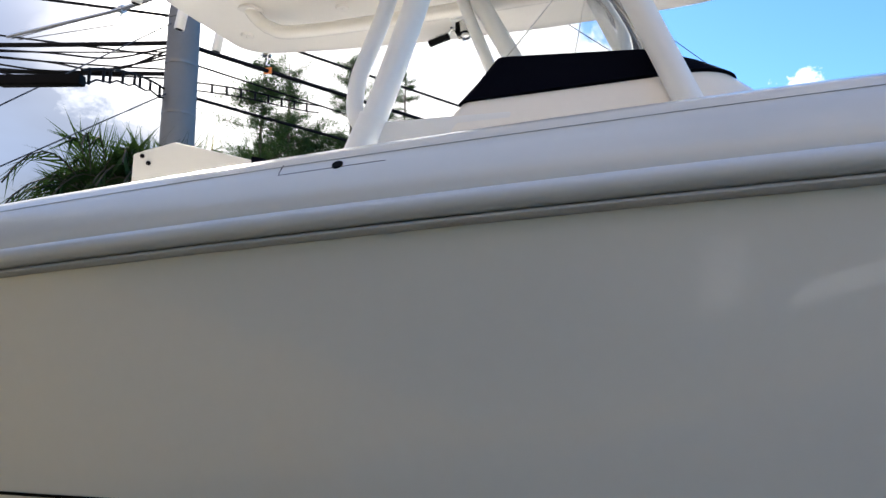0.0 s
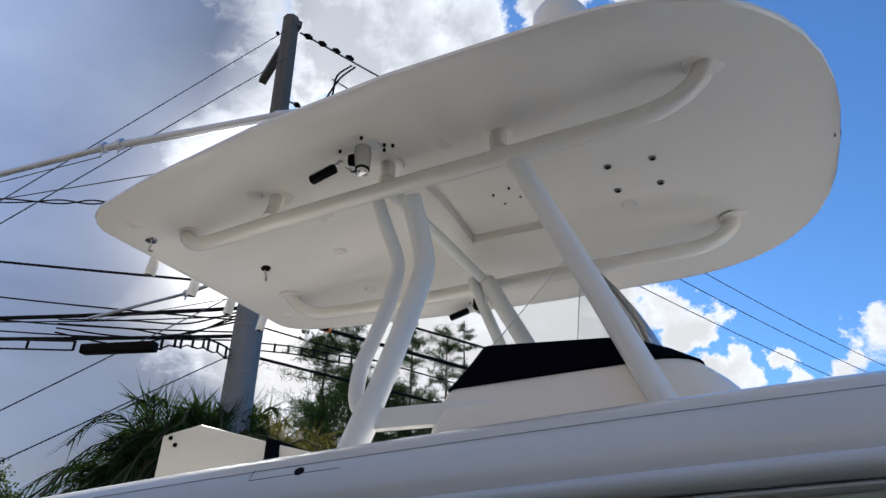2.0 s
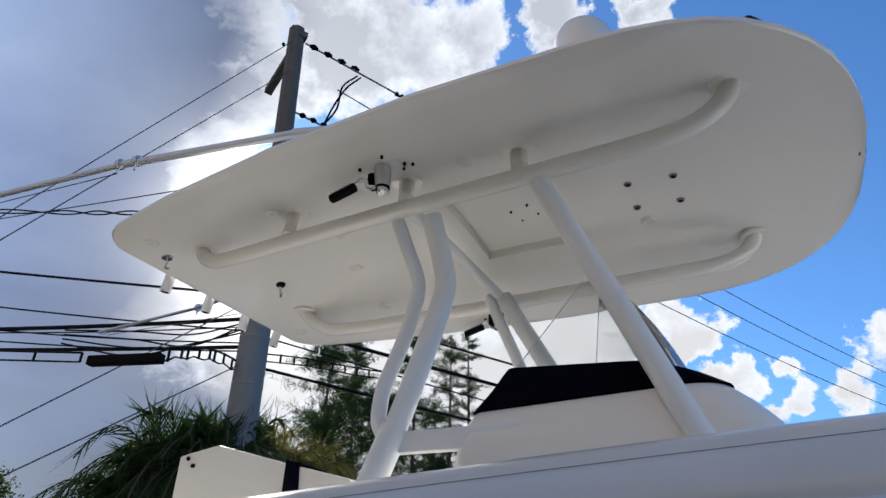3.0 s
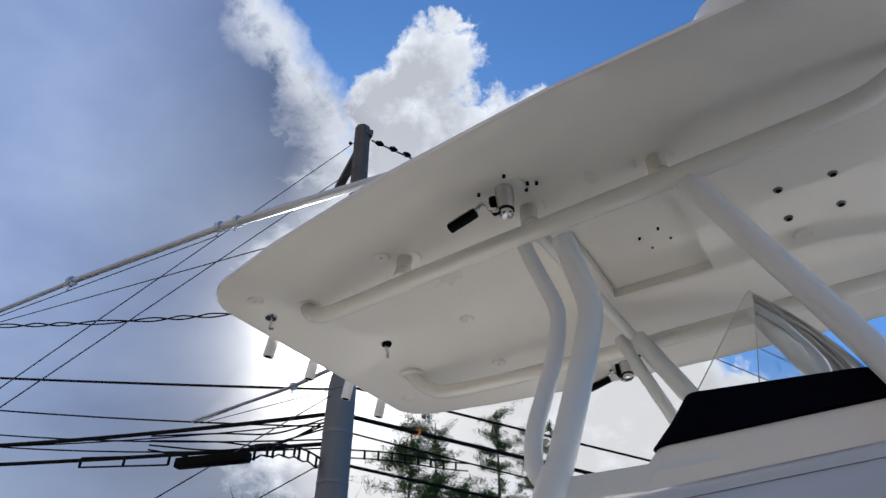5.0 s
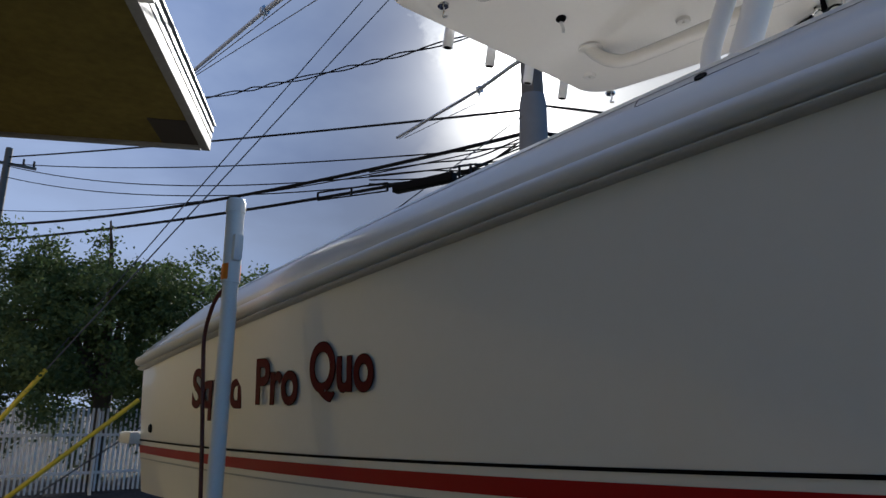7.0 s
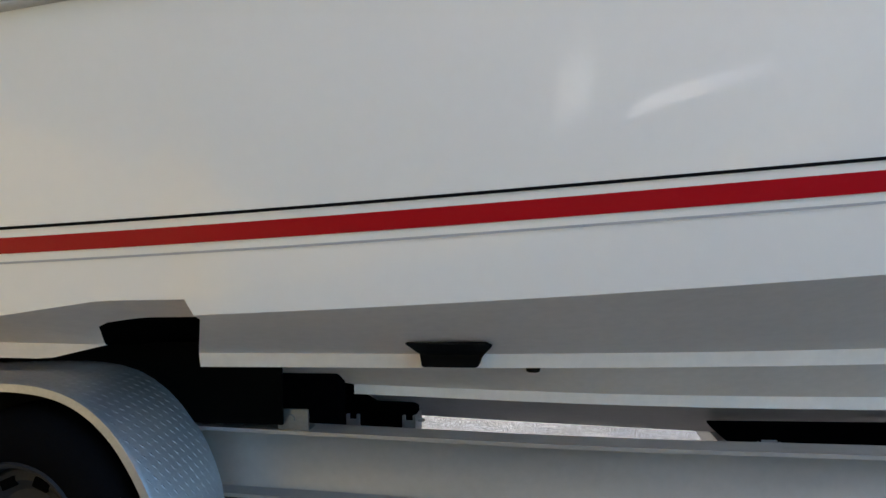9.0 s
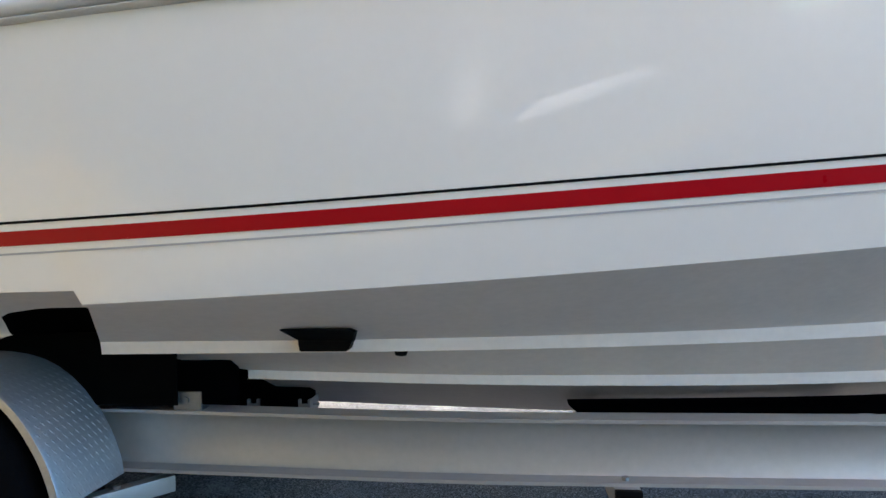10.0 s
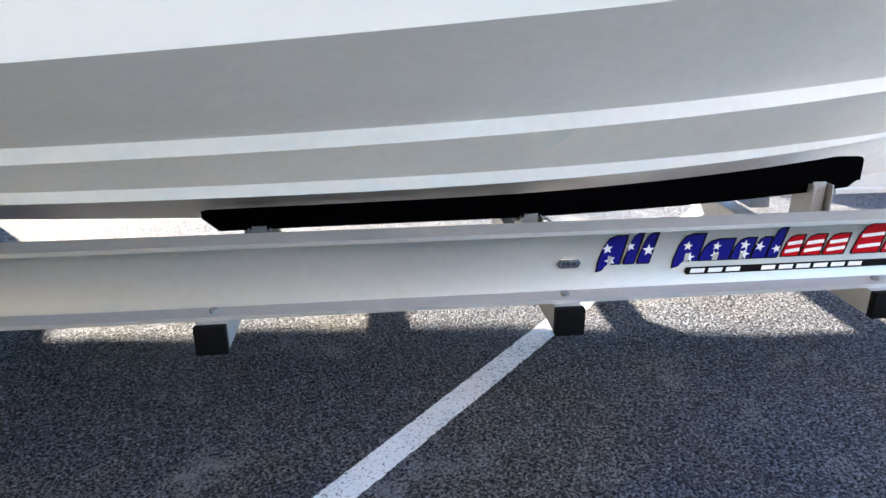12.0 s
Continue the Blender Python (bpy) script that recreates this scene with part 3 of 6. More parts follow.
def build_hull():
    # topsides with the vent notch at the hull step
    xs = [-3.84 + 0.1 * i for i in range(int((3.84 - 0.93) / 0.1) + 1)]
    xs = sorted([x for x in xs if x < -0.95] + [-1.72, -1.66, -1.60, -1.55, -1.50, -1.462, -1.459, -1.48, -1.42, -1.37, -1.29, -1.240, -1.235, -1.20, -1.15, -1.08, -1.02, -0.94])
    bow = [-0.915 + 0.15 * i for i in range(46)]
    secs = []
    for side in (-1, 1):
        s = []
        for x in xs + bow:
            aft = x < -0.93
            zc, zr = chine_z(x, aft), rail_z(x)
            s.append([(x, YC + side * side_b(x, lerp(zc, zr, k / 12), aft), lerp(zc, zr, k / 12)) for k in range(13)])
        secs.append(s)
    bm = B()
    for s, side in zip(secs, (-1, 1)):
        rows = [[bm.verts.new(p) for p in r] for r in s]
        for a, b in zip(rows, rows[1:]):
            for i in range(12):
                f = (a[i], b[i], b[i + 1], a[i + 1])
                bm.faces.new(f if side < 0 else tuple(reversed(f)))
    # stem and transom
    zc, zr = chine_z(-3.84, True), rail_z(-3.84)
    tr = [(-3.84, YC - side_b(-3.84, lerp(zc, zr, k / 12), True), lerp(zc, zr, k / 12)) for k in range(13)]
    tr += [(p[0], 2 * YC - p[1], p[2]) for p in reversed(tr)]
    bm.faces.new([bm.verts.new(p) for p in tr])
    part("topside", bm, "gelcoat", boat, "glossy white gelcoat hull side")

    # forward bottom with two lifting strakes each side
    def fore(x):
        s = min(1.15, (x + 0.9) / 5)
        fade = min(1.0, max(0.05, (5.4 - x) / 2.0))
        zk = 0.522 - 0.03 * min(x, 0.7) + 0.03 * max(0.0, x - 1.6) ** 1.8
        z2 = max(0.8232 - 0.1101 * s - 0.2239 * s * s + 0.3989 * s ** 3, zk + 0.02)
        t2 = max(0.8610 - 0.1248 * s - 0.0524 * s * s + 0.2002 * s ** 3, z2 + 0.02)
        z1 = max(0.9772 + 0.0269 * s - 0.0817 * s * s + 0.288 * s ** 3, t2 + 0.03)
        t1 = max(1.0249 + 0.0025 * s + 0.0334 * s * s + 0.1876 * s ** 3, z1 + 0.03)
        zc = max(chine_z(x), t1 + 0.03)
        bc = chine_b(x)
        b1 = min(max(1.07 - 0.0225 * (x + 0.9) - 0.0185 * (x + 0.9) ** 2, 0.30), bc * 0.75)
        b2 = min(max(0.82 - 0.055 * (x + 0.9) - 0.0195 * (x + 0.9) ** 2, 0.14), b1 * 0.72)
        w = 0.06 * fade
        return [(0, zk), (0.02, zk + 0.004), (b2 - w, z2 + 0.006), (b2, z2), (b2 + 0.004, t2),
                (b1 - w, z1 + 0.006), (b1, z1), (b1 + 0.004, t1), (bc - 0.03, zc - 0.014), (bc, zc)]

    def aft(x):
        zc = chine_z(x, True)
        bc = chine_b(x)
        b1 = 1.22
        taper = min(1.0, max(0.0, (x + 1.68) / 0.215))
        z1 = 1.024 - 0.012 * (x + 1.5)
        if x > -1.460:
            # hollow of the step, ahead of the after strake's pointed end
            h = min(1.0, max(0.0, (x + 1.460) / 0.14))
            return [(0, 0.60), (0.03, 0.61), (0.4, 0.77), (0.60, 0.86), (0.62, 0.88), (0.70, 0.93), (0.85, 1.02),
                    (1.224 - 0.09 * h, 1.074 + 0.026 * h), (bc - 0.40 + 0.215 * h, zc - 0.130 + 0.066 * h), (bc, zc)]
        return [(0, 0.60), (0.03, 0.61), (0.4, 0.77), (0.72, 0.90), (0.74, 0.91),
                (b1 - 0.1 - 0.12 * taper, z1 + 0.02 + 0.03 * taper), (b1, z1 + 0.050 * taper), (b1 + 0.004, z1 + 0.052),
                (bc - 0.03 - 0.37 * taper, zc - 0.012 - 0.118 * taper), (bc, zc)]

    for name, f, xx in (("hull_bottom", fore, bow), ("after_bottom", aft, xs)):
        bm, pocket = B(), B()
        for side in (-1, 1):
            # the step sweeps aft at the outer strake
            fade = (lambda x: max(0.0, 1 - (x + 0.915) / 0.7)) if f is fore else (lambda x: 0.0)
            rows = [[bm.verts.new((x + fade(x) * table(b, [(0.0, 0.15), (0.87, 0.15), (0.98, -0.25), (1.08, -0.31), (1.15, -0.27), (1.35, -0.10), (1.6, 0.0)]), YC + side * b, z))
                     for b, z in f(x)] for x in xx]
            for a, b in zip(rows, rows[1:]):
                for i in range(9):
                    q = (a[i], a[i + 1], b[i + 1], b[i])
                    # faces deep in the hollow are split off and blackened as shade
                    if f is aft and i < 8 and a[0].co.x > -1.4625:
                        q = tuple(pocket.verts.new(v.co) for v in q)
                        pocket.faces.new(tuple(reversed(q)) if side < 0 else q)
                    else:
                        bm.faces.new(tuple(reversed(q)) if side < 0 else q)
            # the step and the transom are closed
            end = rows[0]
            bm.faces.new(end + [bm.verts.new((xx[0], YC, end[-1].co.z))])
        bmesh.ops.recalc_face_normals(bm, faces=bm.faces[:])
        part(name, bm, "bottom", boat, "white hull bottom with spray strakes")
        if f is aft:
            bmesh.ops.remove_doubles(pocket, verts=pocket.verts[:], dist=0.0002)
            part("step_shade", pocket, "lining", boat, "hollow of the hull step, coloured black for its shade")

    def on_panel(x, k):
        s = fore(x)
        (b0, z0), (b1, z1) = s[4], s[5]
        return Vector((x, YC - lerp(b0, b1, k) - 0.0022, lerp(z0, z1, k) - 0.0022))
    for outline in (((1.735, 0.90), (1.93, 0.97), (1.905, 0.66), (1.85, 0.50), (1.80, 0.58)),):
        bm = B()
        bm.faces.new([bm.verts.new(on_panel(x, k)) for x, k in outline])
        bmesh.ops.recalc_face_normals(bm, faces=bm.faces[:])
        for f in bm.faces:
            if f.normal.y > 0:
                f.normal_flip()
        part("patch", bm, "pvc" if outline[0][0] > 1 else "gelcoat", boat, "pale patch on the hull bottom")


build_hull()


def pin_z(x):
    return 1.512 + 0.0575 * x + (0.0042 if x > 0 else 0.0080) * x * x


strip("red_stripe", lambda x: pin_z(x) - 0.0695 - 0.0025 * x, lambda x: pin_z(x) - 0.0245, 0.0035, "red", "dark red vinyl boot stripe")
strip("pinstripe", lambda x: pin_z(x) - 0.004, lambda x: pin_z(x) + 0.004, 0.0035, "black", "thin black pinstripe")
# the knuckle's shade is a grey strip, not relief
strip("knuckle_line", lambda x: pin_z(x) - 0.0955 - 0.002 * x, lambda x: pin_z(x) - 0.0895 - 0.002 * x, 0.003, "grey_line", "fine grey line painted as the shade of a moulded knuckle")


def build_gunwale():
    xs = [-3.86 + 0.12 * i for i in range(79)]

    def profile(x):
        b, z = rail_b(x), rail_z(x)
        k = 1.0 if x > -3.3 else lerp(0.55, 1.0, (x + 3.86) / 0.56)
        return [(b - 0.012, z + 0.066), (b - 0.008, z + 0.085), (b - 0.02, z + 0.085 + 0.03 * k), (b - 0.045, z + 0.085 + 0.075 * k),
                (b - 0.09, z + 0.085 + 0.125 * k), (b - 0.15, z + 0.085 + 0.153 * k), (b - 0.22, z + 0.085 + 0.163 * k), (b - 0.34, z + 0.085 + 0.150 * k),
                (b - 0.375, z + 0.085 + 0.12 * k), (b - 0.38, z - 0.5)]
    for side in (-1, 1):
        bm = B()
        rows = [[bm.verts.new((x, YC + side * max(0.0, b), z)) for b, z in profile(x)] for x in xs if rail_b(x) > 0.45]
        for a, b in zip(rows, rows[1:]):
            for i in range(9):
                f = (a[i], b[i], b[i + 1], a[i + 1])
                bm.faces.new(f if side < 0 else tuple(reversed(f)))
        bm.faces.new(rows[0] if side > 0 else list(reversed(rows[0])))
        part("gunwale", bm, "gelcoat", boat, "white moulded gunwale coaming")

        def sweep(prof):
            b2 = B()
            rr = [[b2.verts.new((x, YC + side * (rail_b(x) + db), rail_z(x) + dz)) for db, dz in prof] for x in xs if rail_b(x) > 0.2]
            for a, b in zip(rr, rr[1:]):
                for i in range(len(prof) - 1):
                    f = (a[i], b[i], b[i + 1], a[i + 1])
                    b2.faces.new(f if side < 0 else tuple(reversed(f)))
            b2.faces.new(rr[0] if side > 0 else list(reversed(rr[0])))
            return b2
        half_round = [(-0.012, 0.021)] + [(0.030 * math.sin(math.pi * k / 12) ** 0.75, 0.0445 - 0.0235 * math.cos(math.pi * k / 12)) for k in range(13)] + [(-0.012, 0.068)]
        rr = part("rub_rail", sweep(half_round), "rail", boat, "white half-round rub rail")
        lower = [(-0.014, 0.001)] + [(-0.006 + 0.020 * math.sin(math.pi * k / 6), 0.0095 - 0.0085 * math.cos(math.pi * k / 6)) for k in range(7)] + [(-0.014, 0.020)]
        part("rail_insert", sweep(lower), "railgap", rr, "grey lower lip of the rub rail")


build_gunwale()


def deck():
    bm = B()
    xs = [-3.8 + 0.4 * i for i in range(22)]
    xs = [x for x in xs if rail_b(x) > 0.6]
    rows = [[bm.verts.new((x, YC + s * (rail_b(x) - 0.385), 1.42)) for s in (-1, 1)] for x in xs]
    for a, b in zip(rows, rows[1:]):
        bm.faces.new((a[0], b[0], b[1], a[1]))
    part("deck", bm, "deck", boat)
    tr = B()
    add_box(tr, (-3.86, YC - 1.2, 1.2), (-3.70, YC + 1.2, 1.95), 0.03)
    part("transom_cap", tr, "gelcoat", boat)


deck()

# drain scupper and the outline of a hatch on the gunwale
hole_x = -0.835
gx, gy, gz = hole_x + 0.012, YC - (rail_b(hole_x) - 0.056), rail_z(hole_x) + 0.169
tilt = Matrix.Translation((gx, gy, gz)) @ Euler((radians(48), 0, radians(2))).to_matrix().to_4x4()
bm = B()
bmesh.ops.create_cone(bm, cap_ends=True, segments=24, radius1=0.0135, radius2=0.0125, depth=0.012, matrix=tilt)
part("rod_holder_mouth", bm, "blackplastic", boat, "black opening in the gunwale")


def coaming_line(name, db, dz, x0, x1, r, mat, label, rise=0.0):
    """A fine line, drawn for a moulded seam, that follows the coaming."""
    pts = [(x, YC - (rail_b(x) + db), rail_z(x) + dz) for x in [x0 + (x1 - x0) * i / 24 for i in range(25)]]
    if rise:
        pts = [(x0 - 0.004, pts[0][1] + rise * 0.9, pts[0][2] + rise), (x0 - 0.003, pts[0][1] + 0.008, pts[0][2] + 0.009)] + pts
    return part(name, tube(pts, r, 6), mat, boat, label)


coaming_line("hatch_seam", -0.0495, 0.1645, -0.965, -0.71, 0.0011, "outline", "fine dark hatch seam in the coaming", 0.03)
# grey line in place of the seam's own shade
coaming_line("coaming_seam", -0.070, 0.1895, -3.2, 3.6, 0.0008, "grey_line", "faint grey line drawn as the shade of a coaming seam")

# ---------------------------------------------------------------- hardtop and its frame
HT = Matrix.Translation((-0.95, 0.76, 0)) @ Matrix.Rotation(radians(-3.5), 4, "Z")


def top_at(u, v, z):
    return HT @ Vector((u, v, z))


def top_width(u):
    """Half-width of the hardtop, rounded at the bow end and at the after corners."""
    w = table(u, [(-1.80, 0.90), (-1.2, 1.02), (-0.5, 1.11), (0.2, 1.15), (0.8, 1.14)])
    if u > 0.75:
        k = min(1.0, (u - 0.75) / 1.0)
        w = 1.14 * (1 - k ** 2.6) ** (1 / 2.6)
    if u < -1.60:
        k = min(1.0, (-1.60 - u) / 0.20)
        w = w - 0.16 * (1 - math.sqrt(max(0.0, 1 - k * k)))
    return max(w, 0.02)


def crown(u, s):
    e = max(0.0, 1 - (abs(u) / 1.78) ** 4)
    return (1 - abs(s) ** 1.7) * e


def under_z(u, v):
    return 3.672 + 0.185 * crown(u, v / top_width(u))


R_U0, R_U1, R_V0, R_V1 = -0.14, 0.375, -0.195, 0.435     # the hatch recess in the underside


def build_hardtop():
    us = [-1.80 + 0.20 * (1 - math.cos(math.pi / 2 * k / 6)) for k in range(6)] + [-1.6 + 0.1 * i for i in range(15)]
    us += [R_U0, 0.0, 0.1, 0.2, R_U1, 0.45, 0.55, 0.65, 0.75]
    us += [0.75 + 1.0 * math.sin(math.pi / 2 * k / 12) for k in range(1, 13)]

    def columns(w):
        k = min(1.0, w / 1.05)
        a, c = R_V0 * k, R_V1 * k
        left = [-w + (a + w) * (1 - (1 - i / 12) ** 1.4) for i in range(13)]
        mid = [lerp(a, c, i / 8) for i in range(1, 8)]
        right = [c + (w - c) * (i / 12) ** (1 / 1.4) for i in range(13)]
        return left + mid + right
    bm = B()
    low, high = [], []
    for u in us:
        w = top_width(u)
        low.append([bm.verts.new(top_at(u, v, 3.672 + 0.185 * crown(u, v / w))) for v in columns(w - 0.012)])
        high.append([bm.verts.new(top_at(u, v, 3.708 + 0.235 * crown(u, v / w))) for v in columns(w - 0.045)])
    n = len(low[0]) - 1
    rim = [[bm.verts.new(top_at(u, sg * top_width(u), 3.672 + 0.008 + 0.016 * k)) for k in range(2) for sg in (-1, 1)] for u in us]
    hole = set()
    for i in range(len(us) - 1):
        for j in range(n):
            if R_U0 - 0.01 < us[i] < R_U1 - 0.01 and 12 <= j < 20:
                hole.add((i, j))
            else:
                bm.faces.new((low[i][j], low[i][j + 1], low[i + 1][j + 1], low[i + 1][j]))
            bm.faces.new((high[i][j], high[i + 1][j], high[i + 1][j + 1], high[i][j + 1]))
        for col, a, c in ((0, 0, 2), (-1, 1, 3)):
            bm.faces.new((low[i][col], low[i + 1][col], rim[i + 1][a], rim[i][a]))
            bm.faces.new((rim[i][a], rim[i + 1][a], rim[i + 1][c], rim[i][c]))
            bm.faces.new((rim[i][c], rim[i + 1][c], high[i + 1][col], high[i][col]))
    for i in (0, len(us) - 1):
        for j in range(n):
            bm.faces.new((low[i][j], high[i][j], high[i][j + 1], low[i][j + 1]))
        bm.faces.new((low[i][0], rim[i][0], rim[i][2], high[i][0]))
        bm.faces.new((low[i][-1], high[i][-1], rim[i][3], rim[i][1]))
    # walls and ceiling of the recess
    up = {}

    def lifted(i, j):
        if (i, j) not in up:
            co = low[i][j].co
            up[(i, j)] = bm.verts.new((co.x, co.y, co.z + 0.05))
        return up[(i, j)]
    for i, j in hole:
        q = [(i, j), (i, j + 1), (i + 1, j + 1), (i + 1, j)]
        bm.faces.new([lifted(*k) for k in q])
        for (p, r), other in (((q[0], q[1]), (i - 1, j)), ((q[1], q[2]), (i, j + 1)), ((q[2], q[3]), (i + 1, j)), ((q[3], q[0]), (i, j - 1))):
            if other not in hole:
                bm.faces.new((low[p[0]][p[1]], low[r[0]][r[1]], lifted(*r), lifted(*p)))
    bmesh.ops.remove_doubles(bm, verts=bm.verts[:], dist=0.0008)
    bmesh.ops.recalc_face_normals(bm, faces=bm.faces[:])
    return part("hardtop", bm, "hardtop", boat, "cream white fibreglass hardtop with moulded underside")


hardtop = build_hardtop()


def sub(name, bm, mat, parent, label=""):
    """A sub-part under a part."""
    ob = link_mesh(name, bm, mat)
    ob.parent = parent
    ob.matrix_parent_inverse = Matrix.Identity(4)
    if label:
        tagged(ob, label)
    return ob


def disc(bm, at, r, h, segs=20, r2=None, m=None):
    bmesh.ops.create_cone(bm, cap_ends=True, segments=segs, radius1=r, radius2=r if r2 is None else r2, depth=h,
                          matrix=(m or Matrix.Translation(at)))
    return bm


# moulded recess, pads and screw caps on the underside
def recess():
    for k in range(4):
        a = math.pi / 2 * k + 0.5
        b0 = B()
        disc(b0, None, 0.006, 0.012, 8, None, HT @ Matrix.Translation((0.191 + 0.075 * math.cos(a), 0.147 + 0.075 * math.sin(a), under_z(0.19, 0.15) + 0.047)))
        sub("screw", b0, "blackplastic", hardtop)
    for u, v in ((-1.62, -0.72), (-0.932, -0.582), (-0.936, 0.216), (0.75, -0.30), (0.80, 0.38), (-1.66, 0.66), (-0.98, 0.66)):
        b2 = B()
        disc(b2, None, 0.035, 0.016, 20, 0.045, HT @ Matrix.Translation((u, v, under_z(u, v) - 0.004)))
        disc(b2, None, 0.008, 0.02, 10, None, HT @ Matrix.Translation((u, v, under_z(u, v) - 0.008)))
        sub("pad", b2, "hardtop", hardtop)
    for u, v in ((0.77, 0.03), (0.985, 0.03), (0.77, 0.245), (0.985, 0.245)):
        b2 = B()
        disc(b2, None, 0.017, 0.010, 18, 0.021, HT @ Matrix.Translation((u, v, under_z(u, v) - 0.003)))
        o = sub("wire_port", b2, "galv", hardtop, "small dark wiring port")
        b3 = B()
        disc(b3, None, 0.012, 0.012, 14, None, HT @ Matrix.Translation((u, v, under_z(u, v) - 0.005)))
        sub("port_plug", b3, "blackplastic", hardtop)


recess()


AFT_LEG = [(-1.31, 0.14, 2.1), (-1.17, 0.155, 2.43), (-1.11, 0.17, 2.58), (-1.04, 0.21, 2.82), (-0.98, 0.26, 3.07), (-0.957, 0.285, 3.20), (-0.96, 0.288, 3.28), (-0.988, 0.28, 3.42), (-1.012, 0.24, 3.56)]
GRAB = [(-1.13, 0.165, 2.54), (-1.18, 0.18, 2.61), (-1.19, 0.19, 2.68), (-1.18, 0.20, 2.77), (-1.15, 0.23, 2.89), (-1.11, 0.26, 3.04), (-1.087, 0.287, 3.20), (-1.092, 0.285, 3.29), (-1.14, 0.26, 3.44), (-1.175, 0.22, 3.57)]

# the port pair runs straight down into the console
FAR_LEG = [(-1.0, 1.27, 3.59), (-0.895, 1.25, 3.39), (-0.815, 1.25, 3.24), (-0.62, 1.26, 2.85), (-0.50, 1.27, 2.4)]
FAR_GRAB = [(-1.09, 1.27, 3.61), (-1.025, 1.25, 3.44), (-0.93, 1.25, 3.20), (-0.78, 1.26, 2.8), (-0.66, 1.27, 2.4)]


def frame_pipes():
    for sg in (-1, 1):
        def q(u, v, z):
            return top_at(u, sg * v, z)
        run = smooth_path([q(-1.50, 0.47, 3.745), q(-1.46, 0.49, 3.69), q(-1.38, 0.515, 3.63), q(-1.22, 0.54, 3.592), q(-0.6, 0.575, 3.588), q(0.0, 0.59, 3.592), q(0.8, 0.60, 3.60),
                           q(1.05, 0.61, 3.605), q(1.18, 0.62, 3.635), q(1.26, 0.63, 3.69), q(1.29, 0.635, 3.75)], 6)
        sp = part("side_pipe", tube(run, 0.040, 16), "hardtop", boat, "white powder-coated pipe under the hardtop")
        for u, v in ((-1.50, 0.47), (1.29, 0.635)):
            b2 = B()
            disc(b2, None, 0.075, 0.012, 22, 0.08, Matrix.Translation(q(u, v, under_z(u, v) - 0.002)))
            sub("pipe_foot", b2, "hardtop", sp)
        for u in (-0.857, -0.185, 0.388) if sg < 0 else ():
            b2 = tube(smooth_path([q(u + 0.05, 0.58, 3.60), q(u + 0.035, 0.55, 3.65), q(u + 0.01, 0.51, 3.71), q(u, 0.49, under_z(u, 0.49) + 0.01)], 4), 0.038, 12)
            disc(b2, None, 0.075, 0.012, 22, 0.08, Matrix.Translation(q(u, 0.49, under_z(u, 0.49) - 0.002)))
            part("pipe_riser", b2, "hardtop", boat)
        mirror = (lambda p: Vector(p)) if sg < 0 else (lambda p: HT @ Matrix.Diagonal((1, -1, 1, 1)) @ HT.inverted() @ Vector(p))
        fore = [mirror(p) for p in ((0.10, 0.13, 2.2), (-0.03, 0.145, 2.51), (-0.22, 0.15, 2.96), (-0.475, 0.155, 3.54), (-0.50, 0.16, 3.605))]
        part("fore_leg", tube(fore, 0.044, 16), "pipe", boat, "white powder-coated hardtop leg")
        aft = smooth_path([Vector(p) for p in (AFT_LEG if sg < 0 else FAR_LEG)], 6)
        leg = part("after_leg", tube(aft, 0.047, 16), "pipe", boat, "white bent hardtop leg")
        if sg < 0:
            sub("sleeve", tube([mirror((-1.20, 0.152, 2.36)), mirror((-1.105, 0.172, 2.595))], 0.056, 16), "pipe", leg)
        thin = smooth_path([Vector(p) for p in (GRAB if sg < 0 else FAR_GRAB)], 6)
        part("grab_rail", tube(thin, 0.032, 12), "pipe", boat, "thin white grab rail beside the leg")
    part("cross_pipe", tube([top_at(-0.12, -0.59, 3.60), top_at(-0.10, 0.59, 3.60)], 0.030, 12), "pipe", boat)


frame_pipes()


